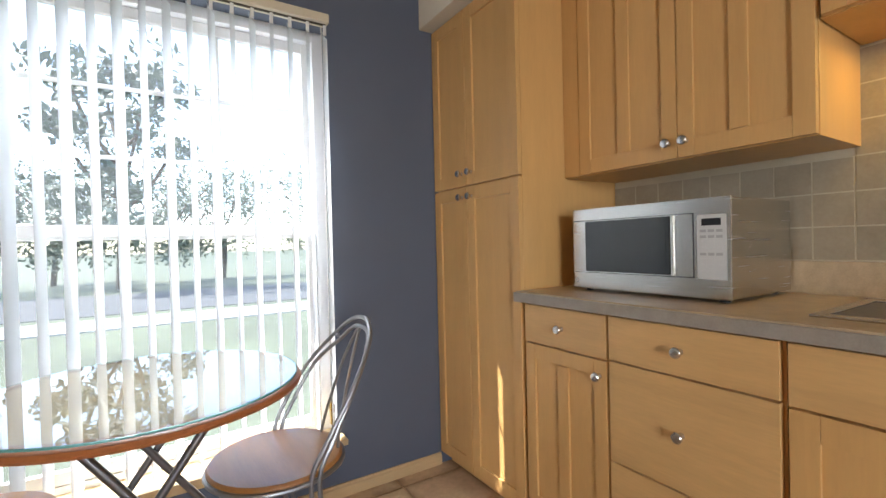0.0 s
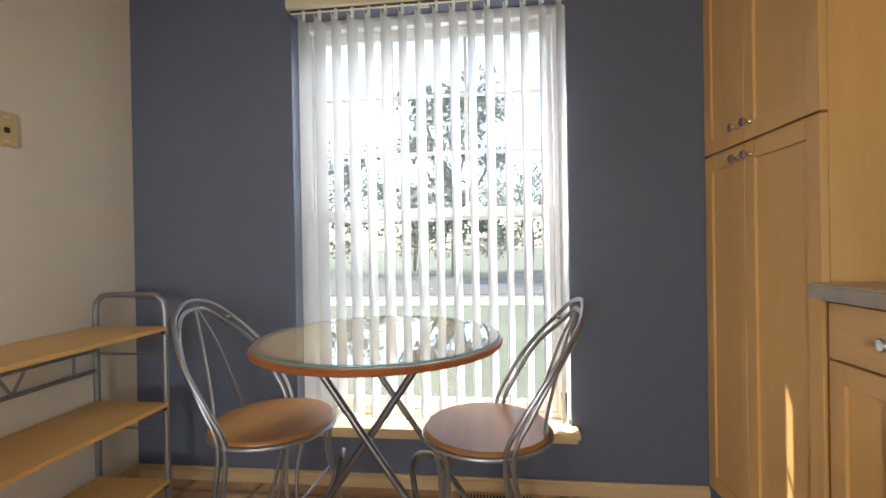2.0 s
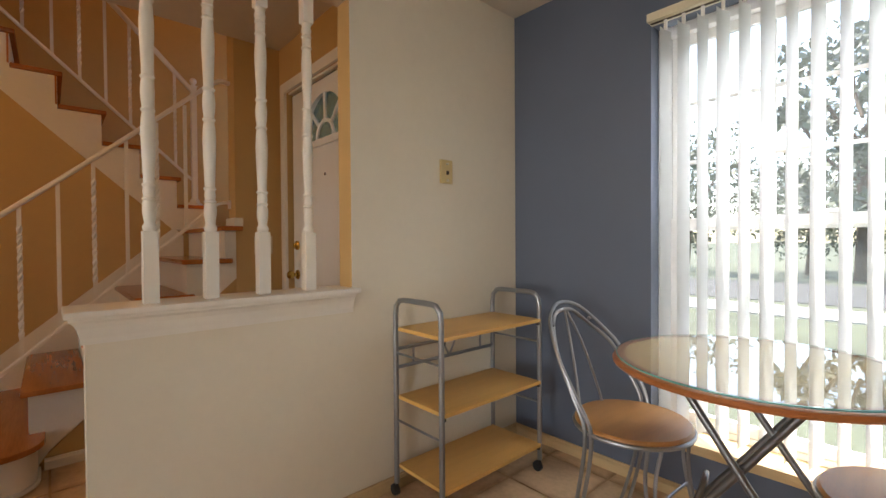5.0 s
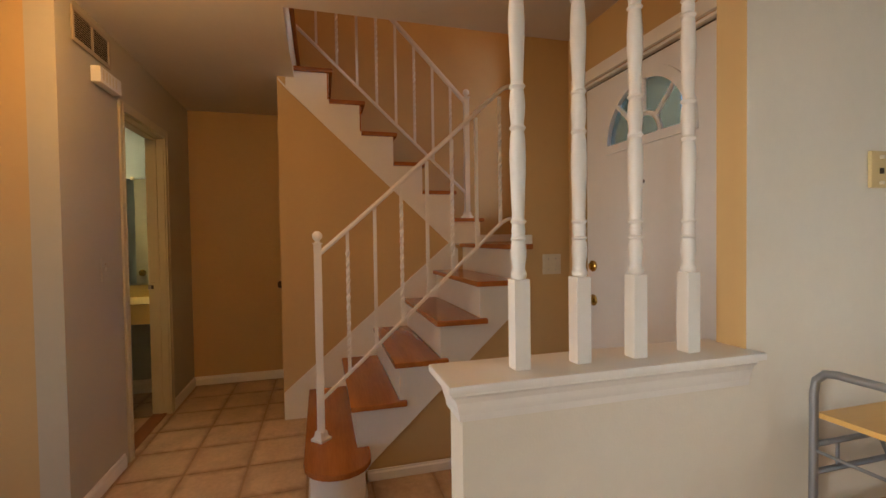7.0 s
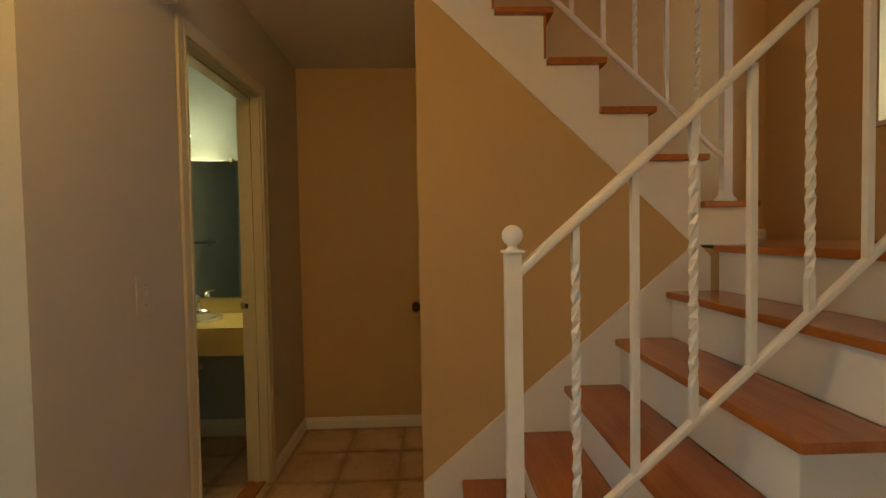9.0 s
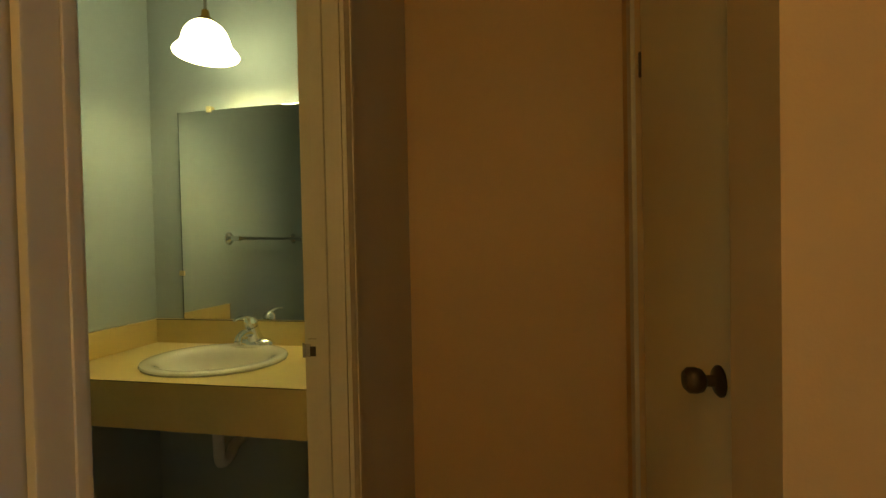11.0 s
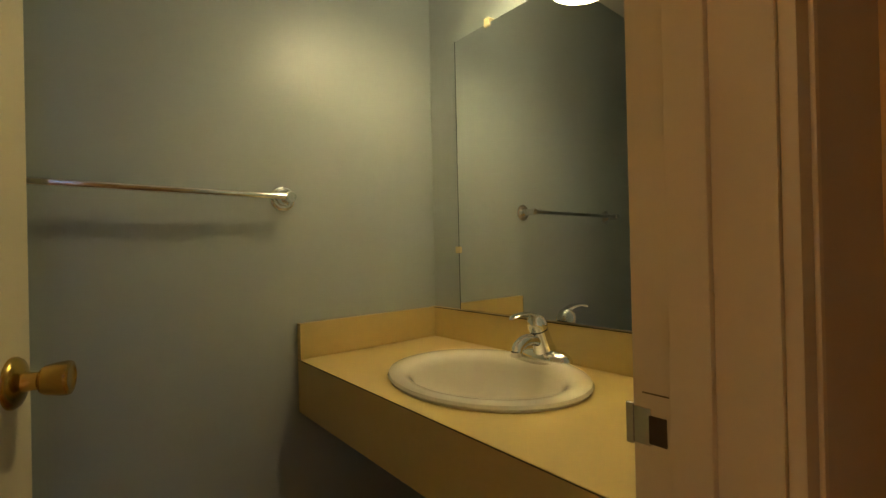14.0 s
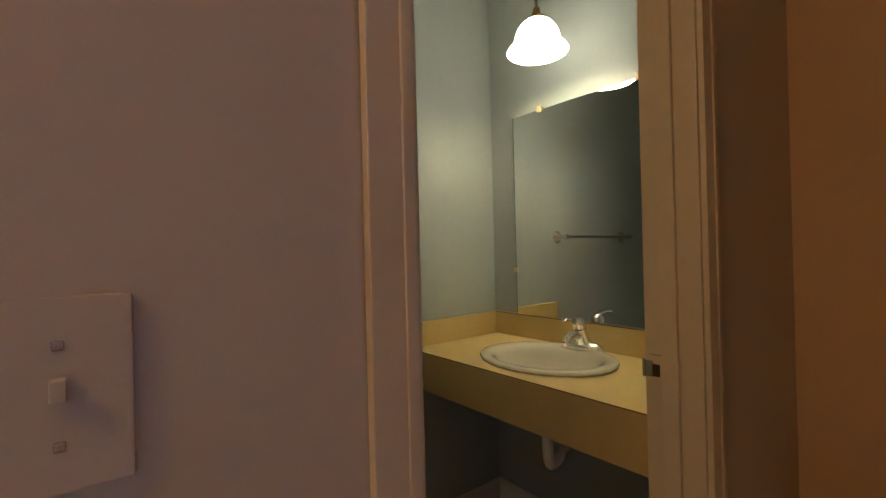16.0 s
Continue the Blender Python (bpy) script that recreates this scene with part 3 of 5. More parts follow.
part("upper_stringer", prism(saw, "x", STAIR_X - 0.01, STAIR_X + 0.002), WHITE, stairs, smooth=False)
part("stringer_bead", prism([(-0.15, 2.36), (-0.10, 2.306), (1.058, 1.218), (1.058, 1.203), (-0.10, 2.291), (-0.15, 2.345)], "x", STAIR_X, STAIR_X + 0.008), WHITE, stairs, smooth=False)
for i, z1 in ((4, UZ[5] - 0.028), (5, UZ[6] - 0.028), (6, 2.633)):
    part("riser_edge", bx(STAIR_X + 0.0022, UP_Y[i] - 0.040, UZ[i], STAIR_X + 0.005, UP_Y[i] - 0.030, z1), TREAD, stairs, smooth=False)
part("soffit_board", prism([(1.30, 1.18), (-0.05, 2.36), (-0.05, 2.33), (1.25, 1.12)], "x", -4.088, STAIR_X - 0.012), CEIL, stairs, smooth=False)
# wrapped base of the wall end on the landing
part("wall_end_base", bx(-2.278, 1.204, TZ[5], -2.115, 1.262, TZ[5] + 0.052, 0.006), WHITE, stairs)


def square_bar(x, y, z0, z1, half, turns=0.0, bm=None):
    """An upright square bar, its middle twisted."""
    b = bmesh.new()
    steps = 26 if turns else 1
    rings = []
    for i in range(steps + 1):
        t = i / steps
        a = 2 * math.pi * turns * min(1, max(0, (t - 0.12) / 0.76)) + math.pi / 4
        rings.append([b.verts.new((x + half * 1.414 * math.cos(a + k * math.pi / 2), y + half * 1.414 * math.sin(a + k * math.pi / 2), z0 + (z1 - z0) * t)) for k in range(4)])
    for r0, r1 in zip(rings, rings[1:]):
        for k in range(4):
            b.faces.new((r0[k], r0[(k + 1) % 4], r1[(k + 1) % 4], r1[k]))
    b.faces.new(rings[0]), b.faces.new(rings[-1])
    return merge(bm, b)


def newel(x, y, z0, z1, parent):
    post = part("newel_post", bx(x - 0.0195, y - 0.0195, z0 + 0.012, x + 0.0195, y + 0.0195, z1, 0.003), IRON, parent)
    part("newel_foot", lathe([(0.052, 0), (0.052, 0.012), (0.036, 0.024), (0.03, 0.05)], (x, y, z0), segs=4), IRON, post)
    part("newel_cap", bx(x - 0.026, y - 0.026, z1, x + 0.026, y + 0.026, z1 + 0.007, 0.003), IRON, post)
    part("ball_finial", lathe([(0.018, 0), (0.014, 0.004), (0.011, 0.010), (0.013, 0.015)] + [(0.0255 * math.cos(a), 0.036 + 0.0255 * math.sin(a)) for a in np.linspace(-1.0, math.pi / 2, 10)], (x, y, z1 + 0.006)), IRON, post)
    return post


rail = thing("stair_railing", "white painted iron stair railing with twisted balusters", "railing", (-2.222, 0.094, TZ[0]))
RX = -2.222
newel(RX, 0.094, TZ[0], 1.225, rail)
def flat_rail(points, half_w, half_h):
    """A rail of rounded flat section along points that climb in the plane x = RX."""
    b = tube([(0, p[1], p[2]) for p in points], 1.0, 14)
    b.verts.ensure_lookup_table()
    for k, p in enumerate(points):
        c = Vector((0, p[1], p[2]))
        for v in b.verts[k * 14:(k + 1) * 14]:
            d = v.co - c
            flat = Vector((max(-0.72, min(0.72, d.x)) / 0.72 * half_w, d.y * half_h, d.z * half_h))
            v.co = Vector(p) + flat
    return b


path = smoothed([(RX, 0.108, 1.174), (RX, 0.393, 1.424), (RX, 0.75, 1.746), (RX, 1.05, 2.022), (RX, 1.12, 2.084), (RX, 1.17, 2.108), (RX, 1.219, 2.106)])
part("handrail", flat_rail([p + Vector((0, 0, 0.005)) for p in path], 0.020, 0.0125), IRON, rail)
low = smoothed([(RX, 0.108, 0.420), (RX, 0.385, 0.667), (RX, 0.672, 0.926), (RX, 0.964, 1.188), (RX, 1.10, 1.315), (RX, 1.16, 1.352), (RX, 1.219, 1.358)])
part("bottom_rail", flat_rail(low, 0.012, 0.0095), IRON, rail)
part("wall_plate", bx(RX - 0.012, 1.205, 1.32, RX + 0.012, 1.2195, 1.375, 0.003), IRON, rail)
for i in range(7):
    y = 0.246 + 0.1445 * i
    part("baluster", square_bar(RX, y, 0.422 + 0.897 * (y - 0.108), 1.166 + 0.882 * (y - 0.108), 0.0085, 0 if i % 2 else 3.0), IRON, rail, smooth=False)

rail2 = thing("stair_railing", "white iron railing along the upper stairs, seen through the stairwell", "railing", (-3.105, 1.22, TZ[6]))
UX = -3.105
newel(UX, 1.212, TZ[6], 2.325, rail2)
part("handrail", tube([(UX, 1.2, 2.296), (UX, 0.6, 2.905), (UX, 0.0, 3.50), (UX, -0.05, 3.55)], 0.018, 12), IRON, rail2)
part("bottom_rail", tube([(UX, 1.205, 1.59), (UX, 0.6, 2.15), (UX, 0.0, 2.71), (UX, -0.05, 2.756)], 0.011, 10), IRON, rail2)
for i in range(8):
    y = 1.085 - 0.1395 * i
    part("baluster", square_bar(UX, y, 1.59 + 0.927 * (1.205 - y), 2.285 + 0.99 * (1.205 - y), 0.0085, 0 if i % 2 else 3.0), IRON, rail2, smooth=False)

# ---- half wall cap and turned posts ----
cap = thing("half_wall_cap", "white moulded wooden cap on the half wall", "ledge", (-0.89, 0.85, 0.87))
part("cap_board", bx(-0.985, 0.378, 0.895, -0.788, 1.3, 0.915, 0.005), WHITE, cap)
prof = [(0.0, 0.815), (0.009, 0.815), (0.011, 0.832), (0.015, 0.845), (0.019, 0.862), (0.027, 0.877), (0.037, 0.886), (0.037, 0.895), (0.0, 0.895)]
crown = bmesh.new()
loops = [[crown.verts.new(p) for p in ((WEST + d, 1.285, z), (WEST + d, 0.425 - d, z), (WEST - 0.10 - d, 0.425 - d, z), (WEST - 0.10 - d, 1.285, z))] for d, z in prof]
for q in range(len(prof)):
    l0, l1 = loops[q], loops[(q + 1) % len(prof)]
    for k in range(3):
        crown.faces.new((l0[k], l0[k + 1], l1[k + 1], l1[k]))
crown.faces.new([l[0] for l in loops]), crown.faces.new([l[3] for l in loops][::-1])
part("crown_moulding", crown, WHITE, cap, smooth=False)

post_profile = [(0.0165, 0), (0.0195, 0.006), (0.0205, 0.012), (0.0185, 0.018), (0.015, 0.025), (0.0165, 0.038), (0.0195, 0.056), (0.020, 0.074), (0.0182, 0.089), (0.0158, 0.096),
                (0.0205, 0.101), (0.0158, 0.107), (0.0178, 0.121), (0.0158, 0.138), (0.021, 0.145), (0.0155, 0.152), (0.0172, 0.20), (0.0200, 0.27), (0.0208, 0.31), (0.0192, 0.35),
                (0.0158, 0.370), (0.021, 0.378), (0.0158, 0.386), (0.0192, 0.415), (0.0200, 0.435), (0.0182, 0.460), (0.0158, 0.473), (0.021, 0.481), (0.0155, 0.489), (0.0172, 0.54),
                (0.0202, 0.61), (0.0205, 0.65), (0.0175, 0.70), (0.0158, 0.712), (0.021, 0.719), (0.0158, 0.726), (0.0178, 0.743), (0.0158, 0.755), (0.0205, 0.761), (0.0158, 0.768),
                (0.0198, 0.786), (0.0158, 0.802), (0.0205, 0.812)]
PX = -0.875


def turned_post(y):
    p = thing("turned_post", "white turned wooden post standing on the half wall cap", "post", (PX, y, 0.915), "turned posts on the half wall")
    part("square_base", bx(PX - 0.021, y - 0.021, 0.915, PX + 0.021, y + 0.021, 1.141, 0.002), WHITE, p)
    part("turned_shaft", lathe(post_profile, (PX, y, 1.141), segs=20), WHITE, p)
    part("square_top", bx(PX - 0.021, y - 0.021, 1.953, PX + 0.021, y + 0.021, 2.105, 0.002), WHITE, p)
    return p


first = turned_post(0.590)
for y in (0.764, 0.938, 1.115):
    copy_thing(first, pose(PX, y, 0.915))

# ---- doors ----


def casing(parent, x0, x1, z1, y, out, w=0.057, material=WHITE):
    """Door casing of two legs and a head on the face y, standing out by out."""
    o = 1 if out > 0 else -1
    for xa, xb in ((x0 - w, x0), (x1, x1 + w)):
        part("casing", bx(xa, y, 0, xb, y + out, z1 + w, 0.003), material, parent)
        part("casing_bead", bx(xa + 0.006, y + out, 0, xa + 0.02, y + out + o * 0.004, z1 + w - 0.006, 0.002), material, parent)
    part("casing", bx(x0 - w + 0.001, y, z1, x1 + w - 0.001, y + out + o * 0.001, z1 + w + 0.001, 0.003), material, parent)


def knob(parent, at, axis, sign, material, r=0.026, name="door_knob"):
    pts = [(0.031, 0), (0.031, 0.004), (0.026, 0.009), (0.012, 0.012), (0.011, 0.026), (r * 0.86, 0.034), (r, 0.046), (r * 0.98, 0.058), (r * 0.7, 0.066), (0, 0.068)]
    return part(name, lathe([(q, sign * h) for q, h in pts], at, axis, 18), material, parent)


fd = thing("front_door", "white front door with a fan-shaped glass light and brass locks", "door", (-1.55, DOOR_Y + 0.03, 0))
X0, X1, ZT = -1.995, -1.105, 2.04
CX, CZ, FR = -1.55, 1.70, 0.265
fan_out = [(CX + FR * math.cos(a), CZ + FR * math.sin(a)) for a in np.linspace(0, math.pi, 17)]
leaf = bmesh.new()
prism([(X0, 0.012), (X1, 0.012), (X1, CZ), (X0, CZ)], "y", DOOR_Y + 0.03, DOOR_Y + 0.075, leaf)
half = [(X1, CZ), (X1, ZT), (CX, ZT)] + [(CX + FR * math.cos(a), CZ + FR * math.sin(a)) for a in np.linspace(math.pi / 2, 0, 10)]
prism(half, "y", DOOR_Y + 0.03, DOOR_Y + 0.075, leaf)
prism([(2 * CX - x, z) for x, z in half], "y", DOOR_Y + 0.03, DOOR_Y + 0.075, leaf)
leaf_ob = part("door_leaf", leaf, DOORW, fd, smooth=False)
# solid dark strip painted as the shade in the gap over the leaf
part("head_gap", bx(X0, DOOR_Y + 0.034, ZT + 0.001, X1, DOOR_Y + 0.07, ZT + 0.008), GAPSHADE, fd, smooth=False)
part("head_jamb", bx(X0, DOOR_Y + 0.004, ZT + 0.008, X1, DOOR_Y + 0.07, 2.0595), WHITE, fd, smooth=False)
surround = bmesh.new()
ring = [(CX + (FR + 0.035) * math.cos(a), CZ + (FR + 0.035) * math.sin(a)) for a in np.linspace(0, math.pi, 25)]
inner = [(CX + (FR - 0.012) * math.cos(a), CZ + (FR - 0.012) * math.sin(a)) for a in np.linspace(math.pi, 0, 25)]
prism(ring + inner, "y", DOOR_Y + 0.018, DOOR_Y + 0.03, surround)
bx(CX - FR - 0.035, DOOR_Y + 0.018, CZ - 0.04, CX + FR + 0.035, DOOR_Y + 0.03, CZ, 0.0, surround)
win = part("fan_light_frame", surround, DOORW, fd, "off-white fan-light frame")
part("fan_glass", prism(fan_out, "y", DOOR_Y + 0.05, DOOR_Y + 0.054), LITBLUE, win)
for a in (45, 90, 135):
    c, s = math.cos(radians(a)), math.sin(radians(a))
    part("fan_bar", tube([(CX + 0.10 * c, DOOR_Y + 0.03, CZ + 0.10 * s), (CX + FR * c, DOOR_Y + 0.03, CZ + FR * s)], 0.011, 6), DOORW, win)
part("fan_bar", tube([(CX + 0.10 * math.cos(a), DOOR_Y + 0.03, CZ + 0.10 * math.sin(a)) for a in np.linspace(0, math.pi, 13)], 0.011, 6), DOORW, win)
knob(fd, (-1.94, DOOR_Y + 0.03, 0.90), "y", -1, BRASS)
part("deadbolt", lathe([(0.03, 0), (0.03, -0.008), (0.024, -0.014), (0.0, -0.015)], (-1.94, DOOR_Y + 0.03, 1.085), "y"), BRASS, fd)
part("deadbolt_turn", bx(-1.945, DOOR_Y, 1.072, -1.935, DOOR_Y + 0.016, 1.098, 0.003), BRASS, fd)
part("peephole", lathe([(0.009, 0), (0.009, -0.004), (0.005, -0.005), (0, -0.004)], (CX - 0.005, DOOR_Y + 0.03, 1.494), "y", 12), DARKBRASS, fd)
casing(fd, -2.015, -1.085, 2.06, DOOR_Y, -0.018, 0.06)
part("door_stop", bx(-2.015, DOOR_Y + 0.08, 0, -1.985, DOOR_Y + 0.118, 2.06), WHITE, fd)
part("door_stop", bx(-1.115, DOOR_Y + 0.08, 0, -1.085, DOOR_Y + 0.118, 2.06), WHITE, fd)
part("door_stop", bx(-1.985, DOOR_Y + 0.08, 2.032, -1.115, DOOR_Y + 0.118, 2.06), WHITE, fd)

cd = thing("closet_door", "plain tan-painted closet door under the stairs with a dark knob", "door", (-3.64, -0.12, 0))
part("door_leaf", bx(-3.912, -0.135, 0.012, -3.245, -0.10, 2.012, 0.002), DOORTAN, cd)
knob(cd, (-3.335, -0.135, 0.92), "y", -1, DARKBRASS)
part("casing", bx(-3.972, -0.166, 0.0, -3.916, -0.151, 2.06, 0.003), CREAMTRIM, cd)
part("hinge", bx(-3.918, -0.142, 1.72, -3.908, -0.134, 1.80, 0.002), DARKBRASS, cd)

bd_frame = thing("bathroom_door_frame", "cream painted door frame of the bathroom with a worn latch plate", "door frame", (-3.12, BATH_Y - 0.05, 0))
JR, JL, JT = -3.447, -2.775, 1.985
part("jamb", bx(JR - 0.018, BATH_Y - 0.113, 0, JR, BATH_Y + 0.002, JT + 0.018, 0.0015), CREAMTRIM, bd_frame)
part("jamb", bx(JL, BATH_Y - 0.113, 0, JL + 0.018, BATH_Y + 0.002, JT + 0.018, 0.0015), CREAMTRIM, bd_frame)
part("head_jamb", bx(JR, BATH_Y - 0.113, JT, JL, BATH_Y + 0.002, JT + 0.018, 0.0015), CREAMTRIM, bd_frame)
part("stop", bx(JR, BATH_Y - 0.075, 0, JR + 0.011, BATH_Y - 0.042, JT, 0.002), CREAMTRIM, bd_frame)
part("stop", bx(JL - 0.011, BATH_Y - 0.075, 0, JL, BATH_Y - 0.042, JT, 0.002), CREAMTRIM, bd_frame)
part("stop", bx(JR + 0.011, BATH_Y - 0.075, JT - 0.011, JL - 0.011, BATH_Y - 0.042, JT, 0.002), CREAMTRIM, bd_frame)
casing(bd_frame, JR - 0.006, JL + 0.006, JT + 0.008, BATH_Y + 0.002, 0.012, 0.055, CREAMTRIM)
strike = part("strike_plate", bx(JR, BATH_Y - 0.112, 0.911, JR + 0.002, BATH_Y - 0.096, 0.945, 0.0008), NICKEL, bd_frame, "scratched nickel strike plate")
part("strike_lip", bx(JR, BATH_Y - 0.119, 0.909, JR + 0.003, BATH_Y - 0.112, 0.947, 0.001), NICKEL, strike)
part("latch_hole", bx(JR + 0.0004, BATH_Y - 0.098, 0.913, JR + 0.0022, BATH_Y - 0.082, 0.939, 0.0009), GAPSHADE, strike)
part("paint_line", bx(JR, BATH_Y - 0.104, 0.958, JR + 0.0008, BATH_Y - 0.080, 0.9592), LAMLINE, bd_frame, smooth=False)
part("threshold", bx(JR, BATH_Y - 0.11, 0.0, JL, BATH_Y - 0.02, 0.012, 0.004), RIMW, bd_frame)

HINGE = Vector((JL - 0.003, BATH_Y - 0.118, 0))
bd = thing("bathroom_door", "yellowish cream bathroom door standing open into the room", "door", HINGE)
part("door_leaf", bx(HINGE.x - 0.652, HINGE.y, 0.015, HINGE.x, HINGE.y + 0.034, 1.98, 0.002), CREAMTRIM, bd)
for yk, sg in ((HINGE.y, -1), (HINGE.y + 0.034, 1)):
    prof = [(0.033, 0), (0.033, 0.003), (0.030, 0.007), (0.022, 0.010), (0.0135, 0.012), (0.0115, 0.020), (0.0115, 0.027), (0.0165, 0.030), (0.019, 0.034), (0.0218, 0.048), (0.0225, 0.056),
            (0.0215, 0.0595), (0.017, 0.0605), (0.015, 0.059), (0, 0.059)]
    part("door_knob", lathe([(q, sg * h) for q, h in prof], (HINGE.x - 0.602, yk, 0.938), "y", 24), BRASS, bd, "aged brass tulip knob")
part("hinge", bx(HINGE.x - 0.002, HINGE.y - 0.008, 1.70, HINGE.x + 0.003, HINGE.y + 0.036, 1.79, 0.001), BRASS, bd)
part("hinge", bx(HINGE.x - 0.002, HINGE.y - 0.008, 0.22, HINGE.x + 0.003, HINGE.y + 0.036, 0.31, 0.001), BRASS, bd)
bd.rotation_euler = (0, 0, radians(73.2))

# ---- wall fittings ----


def wall_plate(name, label, category, at, axis, sign, w, h, material, rocker=True):
    """A switch plate on a wall; axis is the wall's normal."""
    t = thing(name, label, category, at)
    x, y, z = at

    def b(u0, v0, u1, v1, d0, d1, bev):
        if axis == "x":
            return bx(x + sign * d0, y + u0, z + v0, x + sign * d1, y + u1, z + v1, bev)
        return bx(x + u0, y + sign * d0, z + v0, x + u1, y + sign * d1, z + v1, bev)
    part("plate", b(-w / 2, -h / 2, w / 2, h / 2, 0, 0.006, 0.0025), material, t)
    for u in ([0] if w < 0.1 else [-0.023, 0.023]):
        part("toggle_slot", b(u - 0.006, -0.013, u + 0.006, 0.013, 0.006, 0.007, 0.0), material, t)
        part("toggle", b(u - 0.004, -0.002, u + 0.004, 0.011, 0.006, 0.016, 0.0015), material, t)
        for v in (-0.03, 0.03):
            part("screw", b(u - 0.003, v - 0.003, u + 0.003, v + 0.003, 0.006, 0.0075, 0.001), NICKEL, t)
    return t


wall_plate("light_switch", "greige light switch plate by the bathroom door", "switch", (-2.507, BATH_Y, 1.108), "y", 1, 0.074, 0.118, GREIGE)
wall_plate("light_switch", "two-gang bone light switch by the front door", "switch", (-2.13, 1.387, 1.09), "x", 1, 0.115, 0.115, BONE)

ph = thing("phone_plate", "bone plastic wall phone plate on the cream wall", "wall plate", (WEST, 1.81, 1.445))
part("plate", bx(WEST, 1.772, 1.386, WEST + 0.012, 1.85, 1.502, 0.004), IVORY, ph)
part("jack", bx(WEST + 0.012, 1.806, 1.43, WEST + 0.016, 1.822, 1.448, 0.001), GAPSHADE, ph)
part("stud", lathe([(0.006, 0), (0.006, 0.008), (0.004, 0.01), (0, 0.01)], (WEST + 0.012, 1.812, 1.482), "x", 10), BONE, ph)
part("stud", lathe([(0.006, 0), (0.006, 0.008), (0.004, 0.01), (0, 0.01)], (WEST + 0.012, 1.812, 1.402), "x", 10), BONE, ph)

al = thing("door_chime", "white plastic door chime box on the hall wall", "door chime", (-2.53, BATH_Y, 2.09))
part("chime_body", bx(-2.665, BATH_Y, 2.045, -2.425, BATH_Y + 0.045, 2.125, 0.006), WHITEPL, al)
for i in range(5):
    part("slot", bx(-2.60 + i * 0.035, BATH_Y + 0.045, 2.06, -2.59 + i * 0.035, BATH_Y + 0.0465, 2.11), BONE, al, smooth=False)

vt = thing("return_vent", "tan painted return air grille high on the hall wall", "vent", (-2.44, BATH_Y, 2.25))
part("backing", bx(-2.61, BATH_Y, 2.19, -2.27, BATH_Y + 0.003, 2.315), GAPSHADE, vt)
fr = bmesh.new()
for q in ((-2.63, 2.172, -2.25, 2.192), (-2.63, 2.313, -2.25, 2.333), (-2.63, 2.192, -2.61, 2.313), (-2.27, 2.192, -2.25, 2.313), (-2.447, 2.192, -2.433, 2.313)):
    bx(q[0], BATH_Y + 0.003, q[1], q[2], BATH_Y + 0.012, q[3], 0.002, fr)
part("frame", fr, VENTM, vt)
for i in range(11):
    z = 2.197 + i * 0.0108
    for xa, xb in ((-2.61, -2.447), (-2.433, -2.27)):
        part("slat", prism([(BATH_Y + 0.003, z), (BATH_Y + 0.011, z - 0.004), (BATH_Y + 0.011, z - 0.002), (BATH_Y + 0.003, z + 0.003)], "x", xa, xb), VENTM, vt, smooth=False)

# ---- kitchen cabinets ----
CAB_X = 1.64      # face of the cabinet bodies; doors stand 20 mm proud


def shaker(name, y0, y1, z0, z1, x, parent, panels=1, stile=0.052, t=0.02):
    """A framed door on the face x, with recessed panels, looking to -x."""
    r = stile * 1.1
    door = part(name, bx(x - t + 0.009, y0 + stile - 0.004, z0 + r - 0.004, x - 0.001, y1 - stile + 0.004, z1 - r + 0.004), MAPLE, parent, smooth=False)
    part("stile", bx(x - t, y0, z0, x, y0 + stile, z1, 0.0025), MAPLE, door)
    part("stile", bx(x - t, y1 - stile, z0, x, y1, z1, 0.0025), MAPLE, door)
    part("rail", bx(x - t + 0.0004, y0 + stile, z0, x, y1 - stile, z0 + r, 0.0025), MAPLE, door)
    part("rail", bx(x - t + 0.0004, y0 + stile, z1 - r, x, y1 - stile, z1, 0.0025), MAPLE, door)
    if panels == 2:
        ym = (y0 + y1) / 2
        part("stile", bx(x - t + 0.0006, ym - stile / 2, z0 + r, x, ym + stile / 2, z1 - r, 0.0025), MAPLE, door)
    return door


def cab_knob(door, y, z, x):
    part("knob", lathe([(0.009, 0), (0.008, -0.004), (0.0055, -0.008), (0.006, -0.015), (0.0145, -0.02), (0.0155, -0.025), (0.0125, -0.029), (0, -0.031)], (x, y, z), "x", 16), NICKEL, door, "satin nickel knob")


pantry = thing("pantry_cabinet", "tall maple pantry cabinet with four panelled doors", "cabinet", (1.92, 2.04, 0))
b = bx(CAB_X, 1.732, 0.085, EAST - 0.003, NORTH - 0.003, 2.143, 0.002)
part("body", b, MAPLE, pantry)
part("toe_kick", bx(CAB_X + 0.045, 1.735, 0.001, EAST - 0.01, NORTH - 0.004, 0.085), MAPLE, pantry, smooth=False)
for z0, z1, zk in ((0.065, 1.349, 1.306), (1.357, 2.138, 1.412)):
    d = shaker("door", 2.074, NORTH - 0.006, z0, z1, CAB_X, pantry)
    cab_knob(d, 2.108, zk, CAB_X - 0.02)
    d = shaker("door", 1.733, 2.070, z0, z1, CAB_X, pantry)
    cab_knob(d, 2.036, zk, CAB_X - 0.02)


